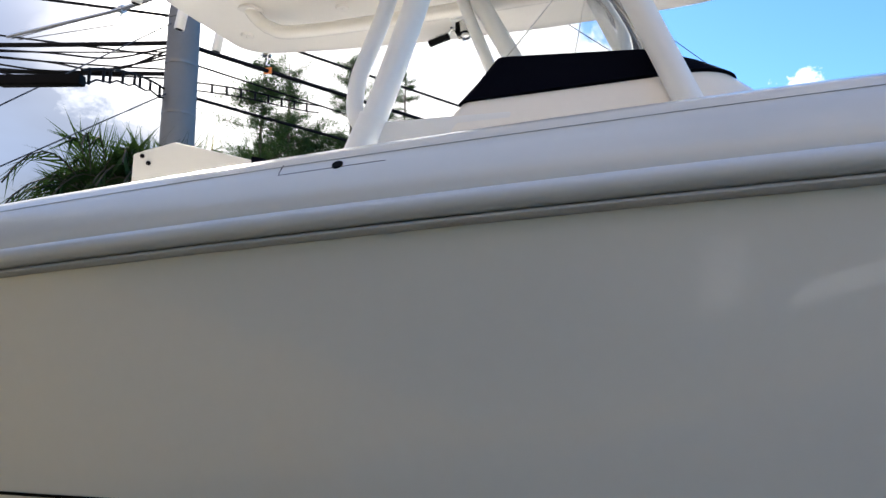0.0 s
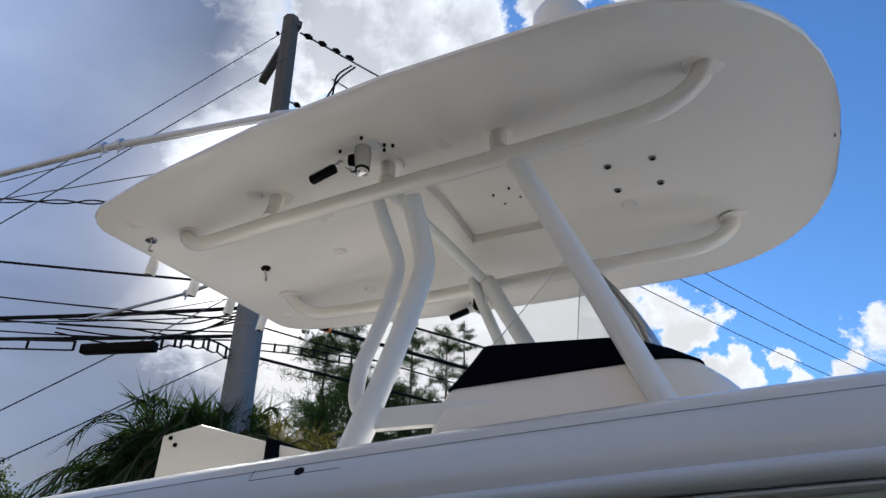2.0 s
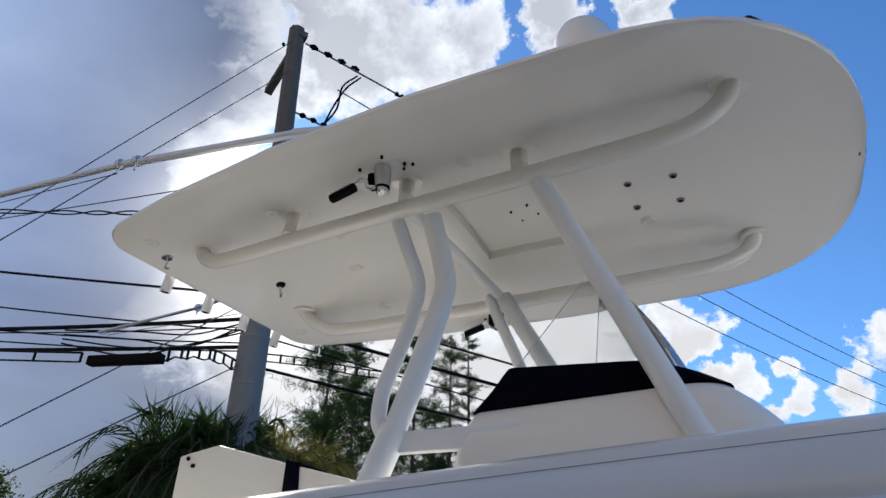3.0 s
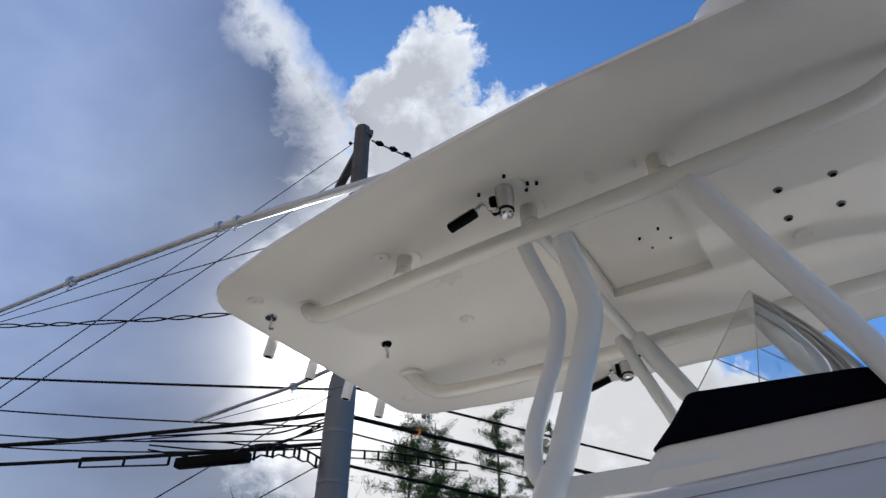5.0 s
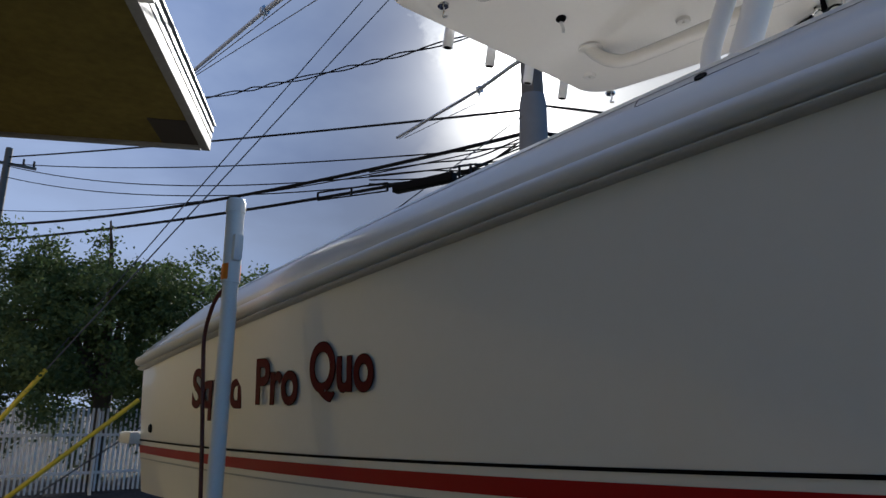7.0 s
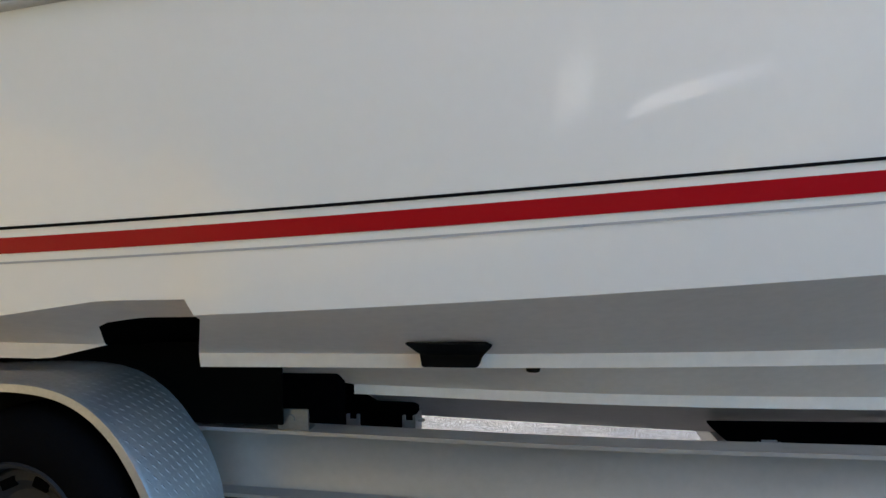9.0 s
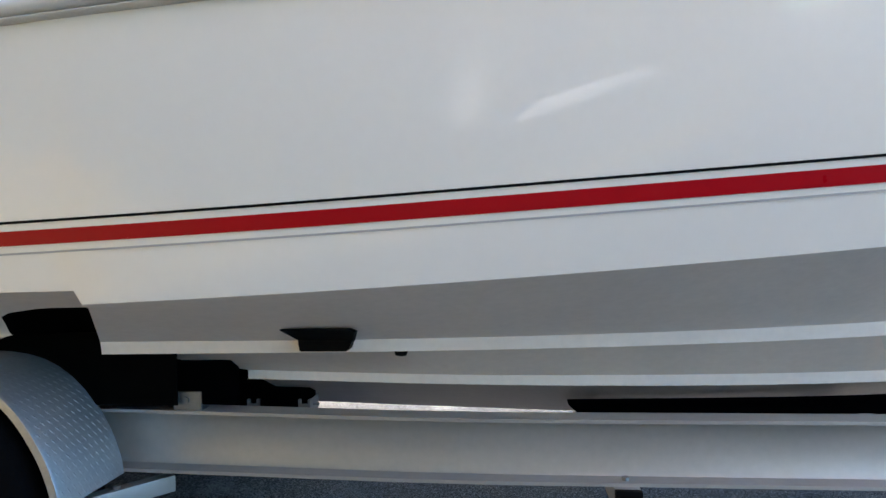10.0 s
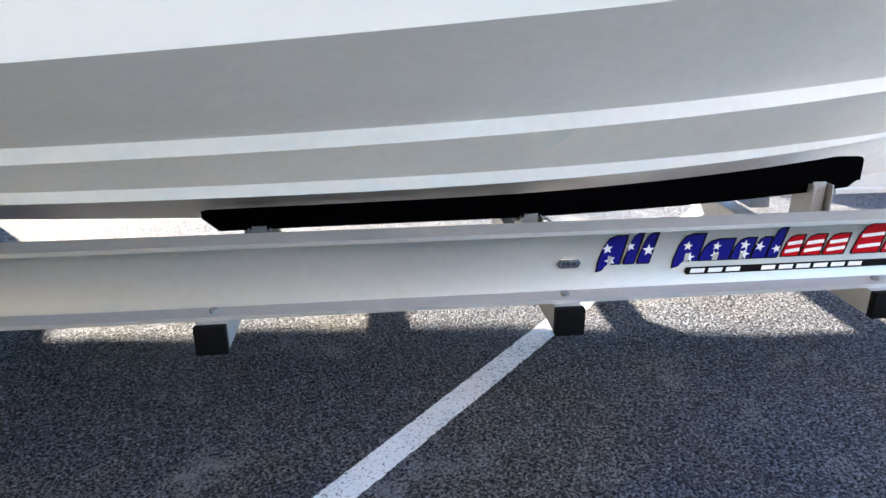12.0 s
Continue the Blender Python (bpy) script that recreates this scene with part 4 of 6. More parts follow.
def deck_light(x, y, z, flip):
    """Clear-lensed rod light with a black handle, hung from a plate."""
    base = Matrix.Translation((x, y, z)) @ Matrix.Rotation(radians(-3.5), 4, "Z") @ Matrix.Diagonal((1, flip, 1, 1))
    local = HT.inverted() @ Vector((x, y, 0))
    lift = under_z(local.x, local.y) - z
    b = B()
    add_box(b, (-0.085, -0.05, lift - 0.007), (0.085, 0.05, lift + 0.02), 0.003, base)
    plate = part("mount_plate", b, "pipe", boat, "white mounting plate")
    lamp = tube([base @ Vector(p) for p in ((0, 0, 0.12), (0, 0, 0.085), (0.002, 0.002, 0.075), (0.004, 0.004, 0.02), (0.006, 0.006, -0.04), (0.006, 0.006, -0.052))],
                [0.048, 0.044, 0.037, 0.040, 0.034, 0.031], 20)
    lb = part("light_body", lamp, "silver", boat, "clear silvered light body")
    sub("light_lens", tube([base @ Vector(p) for p in ((0.006, 0.006, -0.05), (0.007, 0.006, -0.075), (0.008, 0.006, -0.082))], [0.029, 0.030, 0.022], 18), "chrome", lb, "chrome end cap")
    sub("light_ring", tube([base @ Vector(p) for p in ((0.006, 0.006, -0.046), (0.006, 0.006, -0.053))], 0.0345, 18), "blackplastic", lb)
    j = B()
    add_box(j, (-0.058, -0.025, -0.045), (-0.030, 0.02, 0.03), 0.006, base)
    sub("light_hinge", j, "blackplastic", lb)
    arm = tube(smooth_path([base @ Vector(p) for p in ((-0.012, -0.036, -0.066), (-0.045, -0.034, -0.05), (-0.062, -0.026, -0.012), (-0.088, -0.028, 0.006), (-0.12, -0.03, -0.012), (-0.20, -0.03, -0.028))], 5), 0.011, 10)
    part("light_arm", arm, "chrome", boat, "chrome arm")
    tip = base @ Matrix.Translation((-0.178, -0.032, -0.046)) @ Matrix.Rotation(radians(-14), 4, "Y")
    h = B()
    add_box(h, (-0.072, -0.018, -0.018), (0.066, 0.018, 0.016), 0.009, tip)
    grip = part("light_handle", h, "blackplastic", boat, "black ribbed handle")
    for k in range(5):
        r = B()
        add_box(r, (-0.058 + k * 0.024, -0.0195, 0.010), (-0.047 + k * 0.024, 0.0195, 0.0185), 0.002, tip)
        sub("rib", r, "silver", grip)
    for dx, dy in ((-0.10, -0.03), (0.05, -0.085), (0.10, 0.03), (0.13, 0.055), (0.075, 0.07)):
        s = B()
        disc(s, None, 0.0075, 0.012, 10, None, base @ Matrix.Translation((dx, dy, under_z(local.x + dx, local.y + dy * flip) - z - 0.008 - (0.004 if abs(dx) < 0.085 and abs(dy) < 0.05 else 0.0))))
        sub("screw", s, "blackplastic", plate)


deck_light(-1.189, 0.068, 3.70, 1)
deck_light(-1.196, 1.745, 3.68, -1)

b = B()
disc(b, None, 0.055, 0.014, 24, 0.06, Matrix.Translation((-2.374, 0.973, 3.80)))
sock = part("antenna_socket", b, "galv", boat, "round fitting with a dangling plug")
b = B()
disc(b, None, 0.04, 0.035, 20, 0.026, Matrix.Translation((-2.374, 0.973, 3.782)) @ Matrix.Rotation(math.pi, 4, "X"))
sub("socket_cup", b, "blackplastic", sock)
b = tube(smooth_path([(-2.374, 0.973, 3.77), (-2.37, 0.975, 3.74), (-2.365, 0.98, 3.715), (-2.368, 0.985, 3.69)]), 0.010, 8)
sub("plug", b, "chrome", sock)

for k, v in enumerate((-0.36, -0.03, 0.30, 0.63)):
    p, q = top_at(-1.80, v, 3.95), top_at(-1.87, v, 3.60)
    holder = part("rod_holder", tube([p, p.lerp(q, 0.5), q], 0.030, 16), "pipe", boat, "white tubular rod holder")
    sub("rod_holder_bore", tube([q.lerp(p, 0.006) , q.lerp(p, -0.004)], 0.022, 14), "blackplastic", holder)
for u, v in ((-1.68, -0.55), (-1.70, 0.93)):
    b = B()
    z = under_z(u, v)
    disc(b, None, 0.03, 0.012, 16, 0.034, HT @ Matrix.Translation((u, v, z)))
    add_tube(b, smooth_path([top_at(u, v, z), top_at(u + 0.01, v, z - 0.035), top_at(u - 0.01, v + 0.012, z - 0.055), top_at(u + 0.012, v + 0.02, z - 0.06)]), 0.006, 8)
    part("nav_hook", b, "chrome", boat, "small bright metal hook")


def outrigger(sg):
    def q(x, y, z):
        p = Vector((x, y, z))
        if sg < 0:
            return p
        return HT @ Matrix.Diagonal((1, -1, 1, 1)) @ HT.inverted() @ p + Vector((0, 0, 0.03 * max(0.0, -x - 1.75)))
    pole = part("outrigger", tube([q(-1.15, 0.12, 4.03), q(-1.75, 0.11, 4.15)], 0.030, 14), "silvertube", boat, "silver telescopic outrigger pole")
    sub("outrigger_section", tube([q(-1.7, 0.11, 4.145), q(-2.95, 0.065, 4.235)], 0.023, 12), "silvertube", pole)
    sub("outrigger_section", tube([q(-2.9, 0.065, 4.232), q(-4.10, -0.03, 4.18)], 0.018, 12), "silvertube", pole)
    sub("outrigger_section", tube([q(-4.05, -0.028, 4.18), q(-5.45, -0.05, 4.17)], 0.014, 10), "silvertube", pole)
    for x, y, z in ((-2.80, 0.069, 4.228), (-2.93, 0.064, 4.234), (-4.074, -0.03, 4.18)):
        b = B()
        bmesh.ops.create_cone(b, cap_ends=True, segments=16, radius1=0.033, radius2=0.033, depth=0.03,
                              matrix=Matrix.Translation(q(x, y, z)) @ Matrix.Rotation(math.pi / 2, 4, "Y"))
        add_tube(b, [q(x, y, z - 0.025), q(x - 0.01, y, z - 0.06)], 0.007, 8)
        sub("line_clamp", b, "silvertube", pole)
    for a, bb in (((-1.8, 0.10, 3.90), (-5.3, -0.05, 4.12)), ((-2.93, 0.062, 4.17), (-5.4, -0.05, 4.14))):
        sub("outrigger_line", tube([q(*a), q(*bb)], 0.0035, 6), "thin_cable", pole, "thin dark line")
    b = B()
    add_box(b, tuple(min(a, c) for a, c in zip(q(-1.25, 0.06, 3.80), q(-1.05, 0.18, 4.02))), tuple(max(a, c) for a, c in zip(q(-1.25, 0.06, 3.80), q(-1.05, 0.18, 4.02))), 0.02)
    sub("outrigger_base", b, "aluminium", pole)


outrigger(-1)
outrigger(1)
b = tube([(-0.20, -0.13, 3.80), (-0.20, -0.13, 3.93), (-0.20, -0.13, 3.99), (-0.20, -0.13, 4.03), (-0.20, -0.13, 4.045)], [0.10, 0.115, 0.115, 0.095, 0.05], 28)
part("radar_dome", b, "gelcoat", boat, "white radar dome on the hardtop")


# small fittings on the hardtop rim
b = B()
add_box(b, (0.772, 0.605, 3.690), (0.800, 0.640, 3.716), 0.006)
part("rim_light", b, "blackplastic", boat, "small dark running light")
b = tube([(0.39, -0.10, 3.80), (0.39, -0.10, 3.86), (0.39, -0.10, 3.90)], [0.05, 0.045, 0.02], 14)
part("antenna_base", b, "blackplastic", boat, "black antenna base")

# ---------------------------------------------------------------- console
def build_console():
    W = 0.83

    def ring(x0, x1, w, z0, z1, n=8):
        """A rounded outline: x0 after end, x1 fore end, z falls from z0 to z1."""
        pts = []
        r = 0.16
        for cx, cy, a0 in ((x1 - r, w - r, 0), (x0 + 0.05, w - 0.05, 90), (x0 + 0.05, -w + 0.05, 180), (x1 - r, -w + r, 270)):
            rr = r if cx > (x0 + x1) / 2 else 0.05
            for k in range(n + 1):
                a = radians(a0 + 90 * k / n)
                x, y = cx + rr * math.cos(a), cy + rr * math.sin(a)
                pts.append((x, YC + y, lerp(z0, z1, (x - x0) / (x1 - x0))))
        return pts
    secs = [ring(-0.90, 0.45, W + 0.06, 1.42, 1.42), ring(-0.90, 0.40, W + 0.04, 2.2, 2.2), ring(-0.86, 0.25, W + 0.02, 2.48, 2.52), ring(-0.83, 0.18, W + 0.01, 2.575, 2.60), ring(-0.795, 0.11, W, 2.62, 2.66)]
    part("console", loft(secs, closed=True, cap=True), "hardtop", boat, "white moulded fibreglass console")
    cov = [ring(-0.80, 0.112, W + 0.012, 2.625, 2.668), ring(-0.74, 0.035, W - 0.02, 2.705, 2.72), ring(-0.685, -0.05, W - 0.06, 2.80, 2.765)]
    part("console_cover", loft(cov, closed=True, cap=True), "navy", boat, "dark navy canvas band round the console")
    # clear windscreen, rising to the middle
    bm = B()
    rows = []
    n = 36
    for i in range(n + 1):
        a = math.pi * i / n                     # from the starboard foot round the front to port
        s = -math.cos(a)
        rise = 1.0 - (math.sqrt(s * s + 0.03) - 0.173) / 0.842
        foot = Vector((-0.66 + 0.68 * math.sin(a) ** 0.8, YC + 0.76 * s, 2.775))
        tip = Vector((-0.66 + 0.25 * rise, YC + 0.76 * s * (1 - 0.10 * rise), 2.775 + 0.755 * rise))
        row = []
        for k in range(7):
            p = foot.lerp(tip, k / 6)
            bulge = 0.035 * rise * math.sin(math.pi * k / 6)
            row.append(bm.verts.new((p.x + bulge, p.y, p.z + bulge)))
        rows.append(row)
    for a, b in zip(rows, rows[1:]):
        for k in range(6):
            bm.faces.new((a[k], b[k], b[k + 1], a[k + 1]))
    edge = [[v.co.copy() for v in r] for r in rows]
    bmesh.ops.recalc_face_normals(bm, faces=bm.faces[:])
    g = part("windscreen", bm, "glass", boat, "clear curved acrylic windscreen")
    g.visible_shadow = False
    sub("windscreen_edge", tube([r[-1] for r in edge[1:-1]], 0.0022, 6), "railgap", g, "fine polished edge")
    # wing that joins the console to the after leg
    b2 = B()
    add_box(b2, (-1.14, 0.157, 2.495), (-0.60, 0.21, 2.575), 0.012)
    part("console_wing", b2, "pipe", boat)


build_console()

# moulded seat module near the stern, seen over the gunwale
prof = [(-2.38, 1.42), (-2.36, 2.61), (-2.30, 2.622), (-2.14, 2.648), (-1.74, 2.54), (-1.42, 2.46), (-1.36, 1.42)]
cow = part("seat_module", prism(prof, "y", 0.40, 1.10, 0.012), "gelcoat", boat, "white moulded cover with a dark band")
sub("cover_band", prism([(-1.755, 2.30), (-1.748, 2.556), (-1.68, 2.54), (-1.66, 2.30)], "y", 0.393, 1.107), "navy", cow, "dark vertical band")
for x, z in ((-2.305, 2.595), (-2.27, 2.56)):
    b = B()
    disc(b, None, 0.010, 0.01, 10, None, Matrix.Translation((x, 0.397, z)) @ Matrix.Rotation(math.pi / 2, 4, "X"))
    sub("rivet", b, "blackplastic", cow)

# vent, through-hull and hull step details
# added black sheet that darkens the hull step like shade
part("step_shade_sheet", box((-2.60, YC - 1.06, 0.78), (-0.93, YC - 1.05, 1.06), 0.003), "lining", boat, "added black sheet standing for shade inside the hull step")
b = B()
rows = []
for back in (0.0, 0.07):
    rows.append([b.verts.new((x, y + back, z)) for x, y, z in (
        (-0.452, -0.285, 1.094), (-0.444, -0.108, 1.034), (-0.438, -0.108, 0.996), (-0.430, -0.108, 0.992), (-0.266, -0.108, 0.992), (-0.256, -0.108, 0.997), (-0.248, -0.108, 1.020),
        (-0.236, -0.118, 1.036), (-0.203, -0.245, 1.078), (-0.218, -0.285, 1.094))])
o, i = rows
for tri in ((0, 1, 8, 9), (1, 7, 8), (1, 2, 6, 7), (2, 3, 5, 6), (3, 4, 5)):
    b.faces.new([o[k] for k in tri])
    b.faces.new([i[k] for k in reversed(tri)])
for k in range(10):
    b.faces.new((o[k], i[k], i[(k + 1) % 10], o[(k + 1) % 10]))
bmesh.ops.recalc_face_normals(b, faces=b.faces[:])
part("strake_vent", b, "blackplastic", boat, "black trapezoid plastic fitting on the strake")
b = B()
disc(b, None, 0.026, 0.012, 20, 0.022, Matrix.Translation((-0.09, 0.055, 0.958)) @ Matrix.Rotation(radians(155), 4, "X"))
part("through_hull", b, "blackplastic", boat)
b = B()
disc(b, None, 0.024, 0.014, 16, 0.018, Matrix.Translation((-3.68, YC - side_b(-3.68, 1.468, True), 1.468)) @ Matrix.Rotation(math.pi / 2, 4, "X"))
part("drain_fitting", b, "blackplastic", boat, "small black drain fitting")
part("swim_platform", box((-4.0, YC - 1.655, 1.388), (-3.845, YC - 1.0, 1.446), 0.012), "gelcoat", boat, "white platform corner behind the transom")


# boat name on the topside
def name_word(text, x, z, size, stretch):
    y = YC - side_b(x + 0.15, z + 0.08, True) - 0.004
    m = Matrix.Translation((x, y, z)) @ Euler((radians(90 + 2.5), 0, 0)).to_matrix().to_4x4()
    words("boat_name_outline", text, size, m, "outline", boat, stretch, 0.0070, 0.0006, "dark outline of the boat name")
    words("boat_name", text, size, Matrix.Translation((0, -0.001, 0)) @ m, "lettering", boat, stretch, 0.0048, 0.0008, "maroon painted boat name")


name_word("Squid", -3.11, 1.572, 0.212, 0.98)
name_word("Pro", -2.525, 1.585, 0.215, 0.94)
name_word("Quo", -2.15, 1.622, 0.205, 0.88)

# ---------------------------------------------------------------- trailer
trailer = thing("boat_trailer", (0.0, YC, 0.0), "bare aluminium I-beam tandem-axle boat trailer", "trailer")


def beam_lift(x):
    return table(x, [(-4.0, 0.05), (-1.16, 0.03), (0.1, 0.0), (3.4, 0.0)])


def build_beam(sg):
    y0 = YC - 1.03
    prof = [(-0.0, 0), (0.105, 0), (0.105, 0.013), (0.078, 0.018), (0.072, 0.026), (0.072, 0.216), (0.078, 0.224), (0.105, 0.229), (0.105, 0.242),
            (0.0, 0.242), (0.0, 0.229), (0.057, 0.222), (0.063, 0.212), (0.063, 0.03), (0.057, 0.020), (0.0, 0.013)]
    xs = [-4.0, -1.2, -0.6, -0.1, 0.3, 3.5]
    secs = []
    for x in xs:
        secs.append([(x, YC + sg * ((1.03 if sg < 0 else 1.20) - y), 0.487 + z + beam_lift(x)) for y, z in prof])
    toe = [(6.4, YC + sg * (0.12 - y), 0.487 + z) for y, z in prof]
    part("frame_beam", loft(secs + [toe], closed=True, cap=True), "aluminium", trailer, "mill-finish aluminium I-beam")


build_beam(-1)
build_beam(1)
part("coupler", box((6.3, YC - 0.08, 0.45), (7.1, YC + 0.08, 0.65), 0.02), "aluminium", trailer)

for x in (-3.7, 0.737, 1.845, 2.92):
    z = 0.395 + beam_lift(x)
    cm = part("cross_member", box((x - 0.046, YC - 1.075, z + 0.002), (x + 0.046, YC + 1.245, z + 0.092), 0.006), "aluminium", trailer, "square aluminium cross member")
    for sg in (-1, 1):
        y = YC + (-1.08 if sg < 0 else 1.25)
        sub("end_cap", box((x - 0.048, min(y, y + sg * -0.03), z), (x + 0.048, max(y, y + sg * -0.03), z + 0.0925), 0.007), "blackplastic", cm, "black plastic end cap")
        for dx in (0.0,):
            b = B()
            disc(b, None, 0.014, 0.012, 6, None, Matrix.Translation((x + dx, YC + sg * 1.0, z + 0.113)))
            sub("bolt", b, "galv", cm)


def bunk(sg, path, name_label):
    pts = smooth_path(path, 6)
    secs = []
    for i, p in enumerate(pts):
        y = YC + sg * (YC - p.y)
        cut = max(0.0, 0.06 - (p.x - pts[0].x)) * 0.9 + max(0.0, 0.05 - (pts[-1].x - p.x)) * 0.9
        tiltz = 0.02
        deep = 0.082 + (0.05 * ((p.x - pts[0].x) / (pts[-1].x - pts[0].x)) ** 2 if pts[0].x > 0 else 0.003)
        secs.append([(p.x, y - 0.045, p.z - deep + cut), (p.x, y + 0.045, p.z - deep + cut), (p.x, y + 0.045, p.z - (0 if sg > 0 else tiltz)), (p.x, y - 0.045, p.z - (tiltz if sg > 0 else 0))])
    bm = loft(secs, closed=True, cap=True)
    return part("bunk", bm, "carpet", trailer, name_label)


for sg in (-1, 1):
    fb = bunk(sg, [(0.59, 0.60, 0.665), (0.61, 0.60, 0.665), (0.65, 0.60, 0.666), (0.80, 0.60, 0.668), (1.35, 0.60, 0.676), (1.90, 0.60, 0.690), (2.40, 0.60, 0.720), (2.80, 0.60, 0.755), (3.08, 0.60, 0.788), (3.17, 0.60, 0.800), (3.215, 0.60, 0.798), (3.23, 0.60, 0.785)], "black carpeted bunk board")
    ab = bunk(sg, [(-3.6, 0.62, 0.82), (-1.5, 0.62, 0.80), (-0.90, 0.62, 0.77), (-0.66, 0.62, 0.755), (-0.60, 0.62, 0.75)], "black carpeted after bunk board")
    for x, y, zt, par in ((0.80, 0.60, 0.60, fb), (1.855, 0.60, 0.61, fb), (3.05, 0.60, 0.70, fb), (-2.6, 0.62, 0.76, ab)):
        yy = YC + sg * (YC - y)
        b = B()
        zb = 0.48 + beam_lift(x)
        add_box(b, (x - 0.028, yy - 0.056, zb), (x + 0.028, yy - 0.048, zt), 0.001)
        for cx in (-0.040, 0.040):
            add_box(b, (x + cx - 0.003, yy - 0.085, zb), (x + cx + 0.003, yy + 0.05, zt - 0.008), 0.001)
        add_tube(b, [(x - 0.062, yy - 0.02, zt - 0.030), (x + 0.075, yy - 0.02, zt - 0.030)], 0.007, 8)
        add_tube(b, smooth_path([(x + 0.070, yy - 0.03, zt - 0.030), (x + 0.082, yy - 0.04, zt - 0.036), (x + 0.085, yy - 0.045, zt - 0.06)], 3), 0.005, 6)
        add_box(b, (x - 0.035, yy + 0.044, zb), (x + 0.035, yy + 0.05, zt), 0.0)
        add_box(b, (x - 0.035, yy - 0.05, zb), (x + 0.035, yy + 0.05, zb + 0.012), 0.0)
        add_tube(b, [(x, yy - 0.062, zt - 0.035), (x, yy + 0.062, zt - 0.035)], 0.008, 8)
        sub("bunk_bracket", b, "aluminium", par, "aluminium bunk bracket")

# lower end of the near after bunk, with its clamp plates
be = part("bunk_end", box((-1.05, 0.565, 0.60), (-0.60, 0.665, 0.735), 0.02), "carpet", trailer, "black carpeted bunk end")
for x0 in (-0.90, -0.655):
    b = B()
    add_box(b, (x0, 0.545, 0.50), (x0 + 0.012, 0.685, 0.66), 0.002)
    add_box(b, (x0 + 0.045, 0.545, 0.50), (x0 + 0.057, 0.685, 0.66), 0.002)
    add_box(b, (x0, 0.545, 0.50), (x0 + 0.057, 0.557, 0.64), 0.002)
    add_tube(b, [(x0 - 0.012, 0.60, 0.63), (x0 + 0.085, 0.60, 0.63)], 0.008, 8)
    sub("bunk_bracket", b, "aluminium", be, "aluminium clamp plates")
# keel support between the bunks
b = B()
for y in (0.93, 1.07):
    add_box(b, (3.0, y - 0.004, 0.48), (3.09, y + 0.004, 0.63), 0.002)
add_box(b, (3.0, 0.93, 0.48), (3.09, 1.07, 0.488), 0.002)
keel = part("keel_support", b, "aluminium", trailer, "aluminium keel support bracket")
sub("keel_roller", tube([(3.045, 0.94, 0.60), (3.045, 1.06, 0.60)], 0.028, 14), "blackplastic", keel)

# square post brackets on the beam and the dark carpeted guide behind them
b = B()
add_box(b, (-0.965, -0.02, 0.752), (-0.855, -0.012, 0.825), 0.008)
add_box(b, (-0.965, -0.02, 0.747), (-0.855, 0.05, 0.755), 0.002)
br = part("angle_bracket", b, "galv", trailer, "aluminium angle bracket on the beam")
b = B()
disc(b, None, 0.014, 0.012, 6, None, Matrix.Translation((-0.915, -0.024, 0.793)) @ Matrix.Rotation(math.pi / 2, 4, "X"))
sub("bolt", b, "galv", br)
part("carpeted_guide", prism([(-3.4, 0.70), (-0.785, 0.70), (-0.785, 1.03), (-0.80, 1.04), (-3.4, 1.05)], "y", 0.10, 0.19, 0.012), "carpet", trailer, "black carpeted guide board")


def marker_light(x, z):
    y = YC - 1.03 + 0.060
    m = Matrix.Translation((x, y, z))
    b = prism([(-0.040, 0), (-0.030, 0.016), (0.030, 0.016), (0.040, 0), (0.030, -0.016), (-0.030, -0.016)], "y", -0.004, 0.004, 0.002)
    bmesh.ops.transform(b, matrix=m, verts=b.verts[:])
    ml = part("marker_light", b, "chrome", trailer, "small oval marker light")
    for dx in (-0.016, 0.0, 0.016):
        b = B()
        disc(b, None, 0.0075, 0.006, 12, 0.006, m @ Matrix.Translation((dx, -0.006, 0)) @ Matrix.Rotation(math.pi / 2, 4, "X"))
        sub("lens", b, "glassdark", ml)


marker_light(1.861, 0.600)


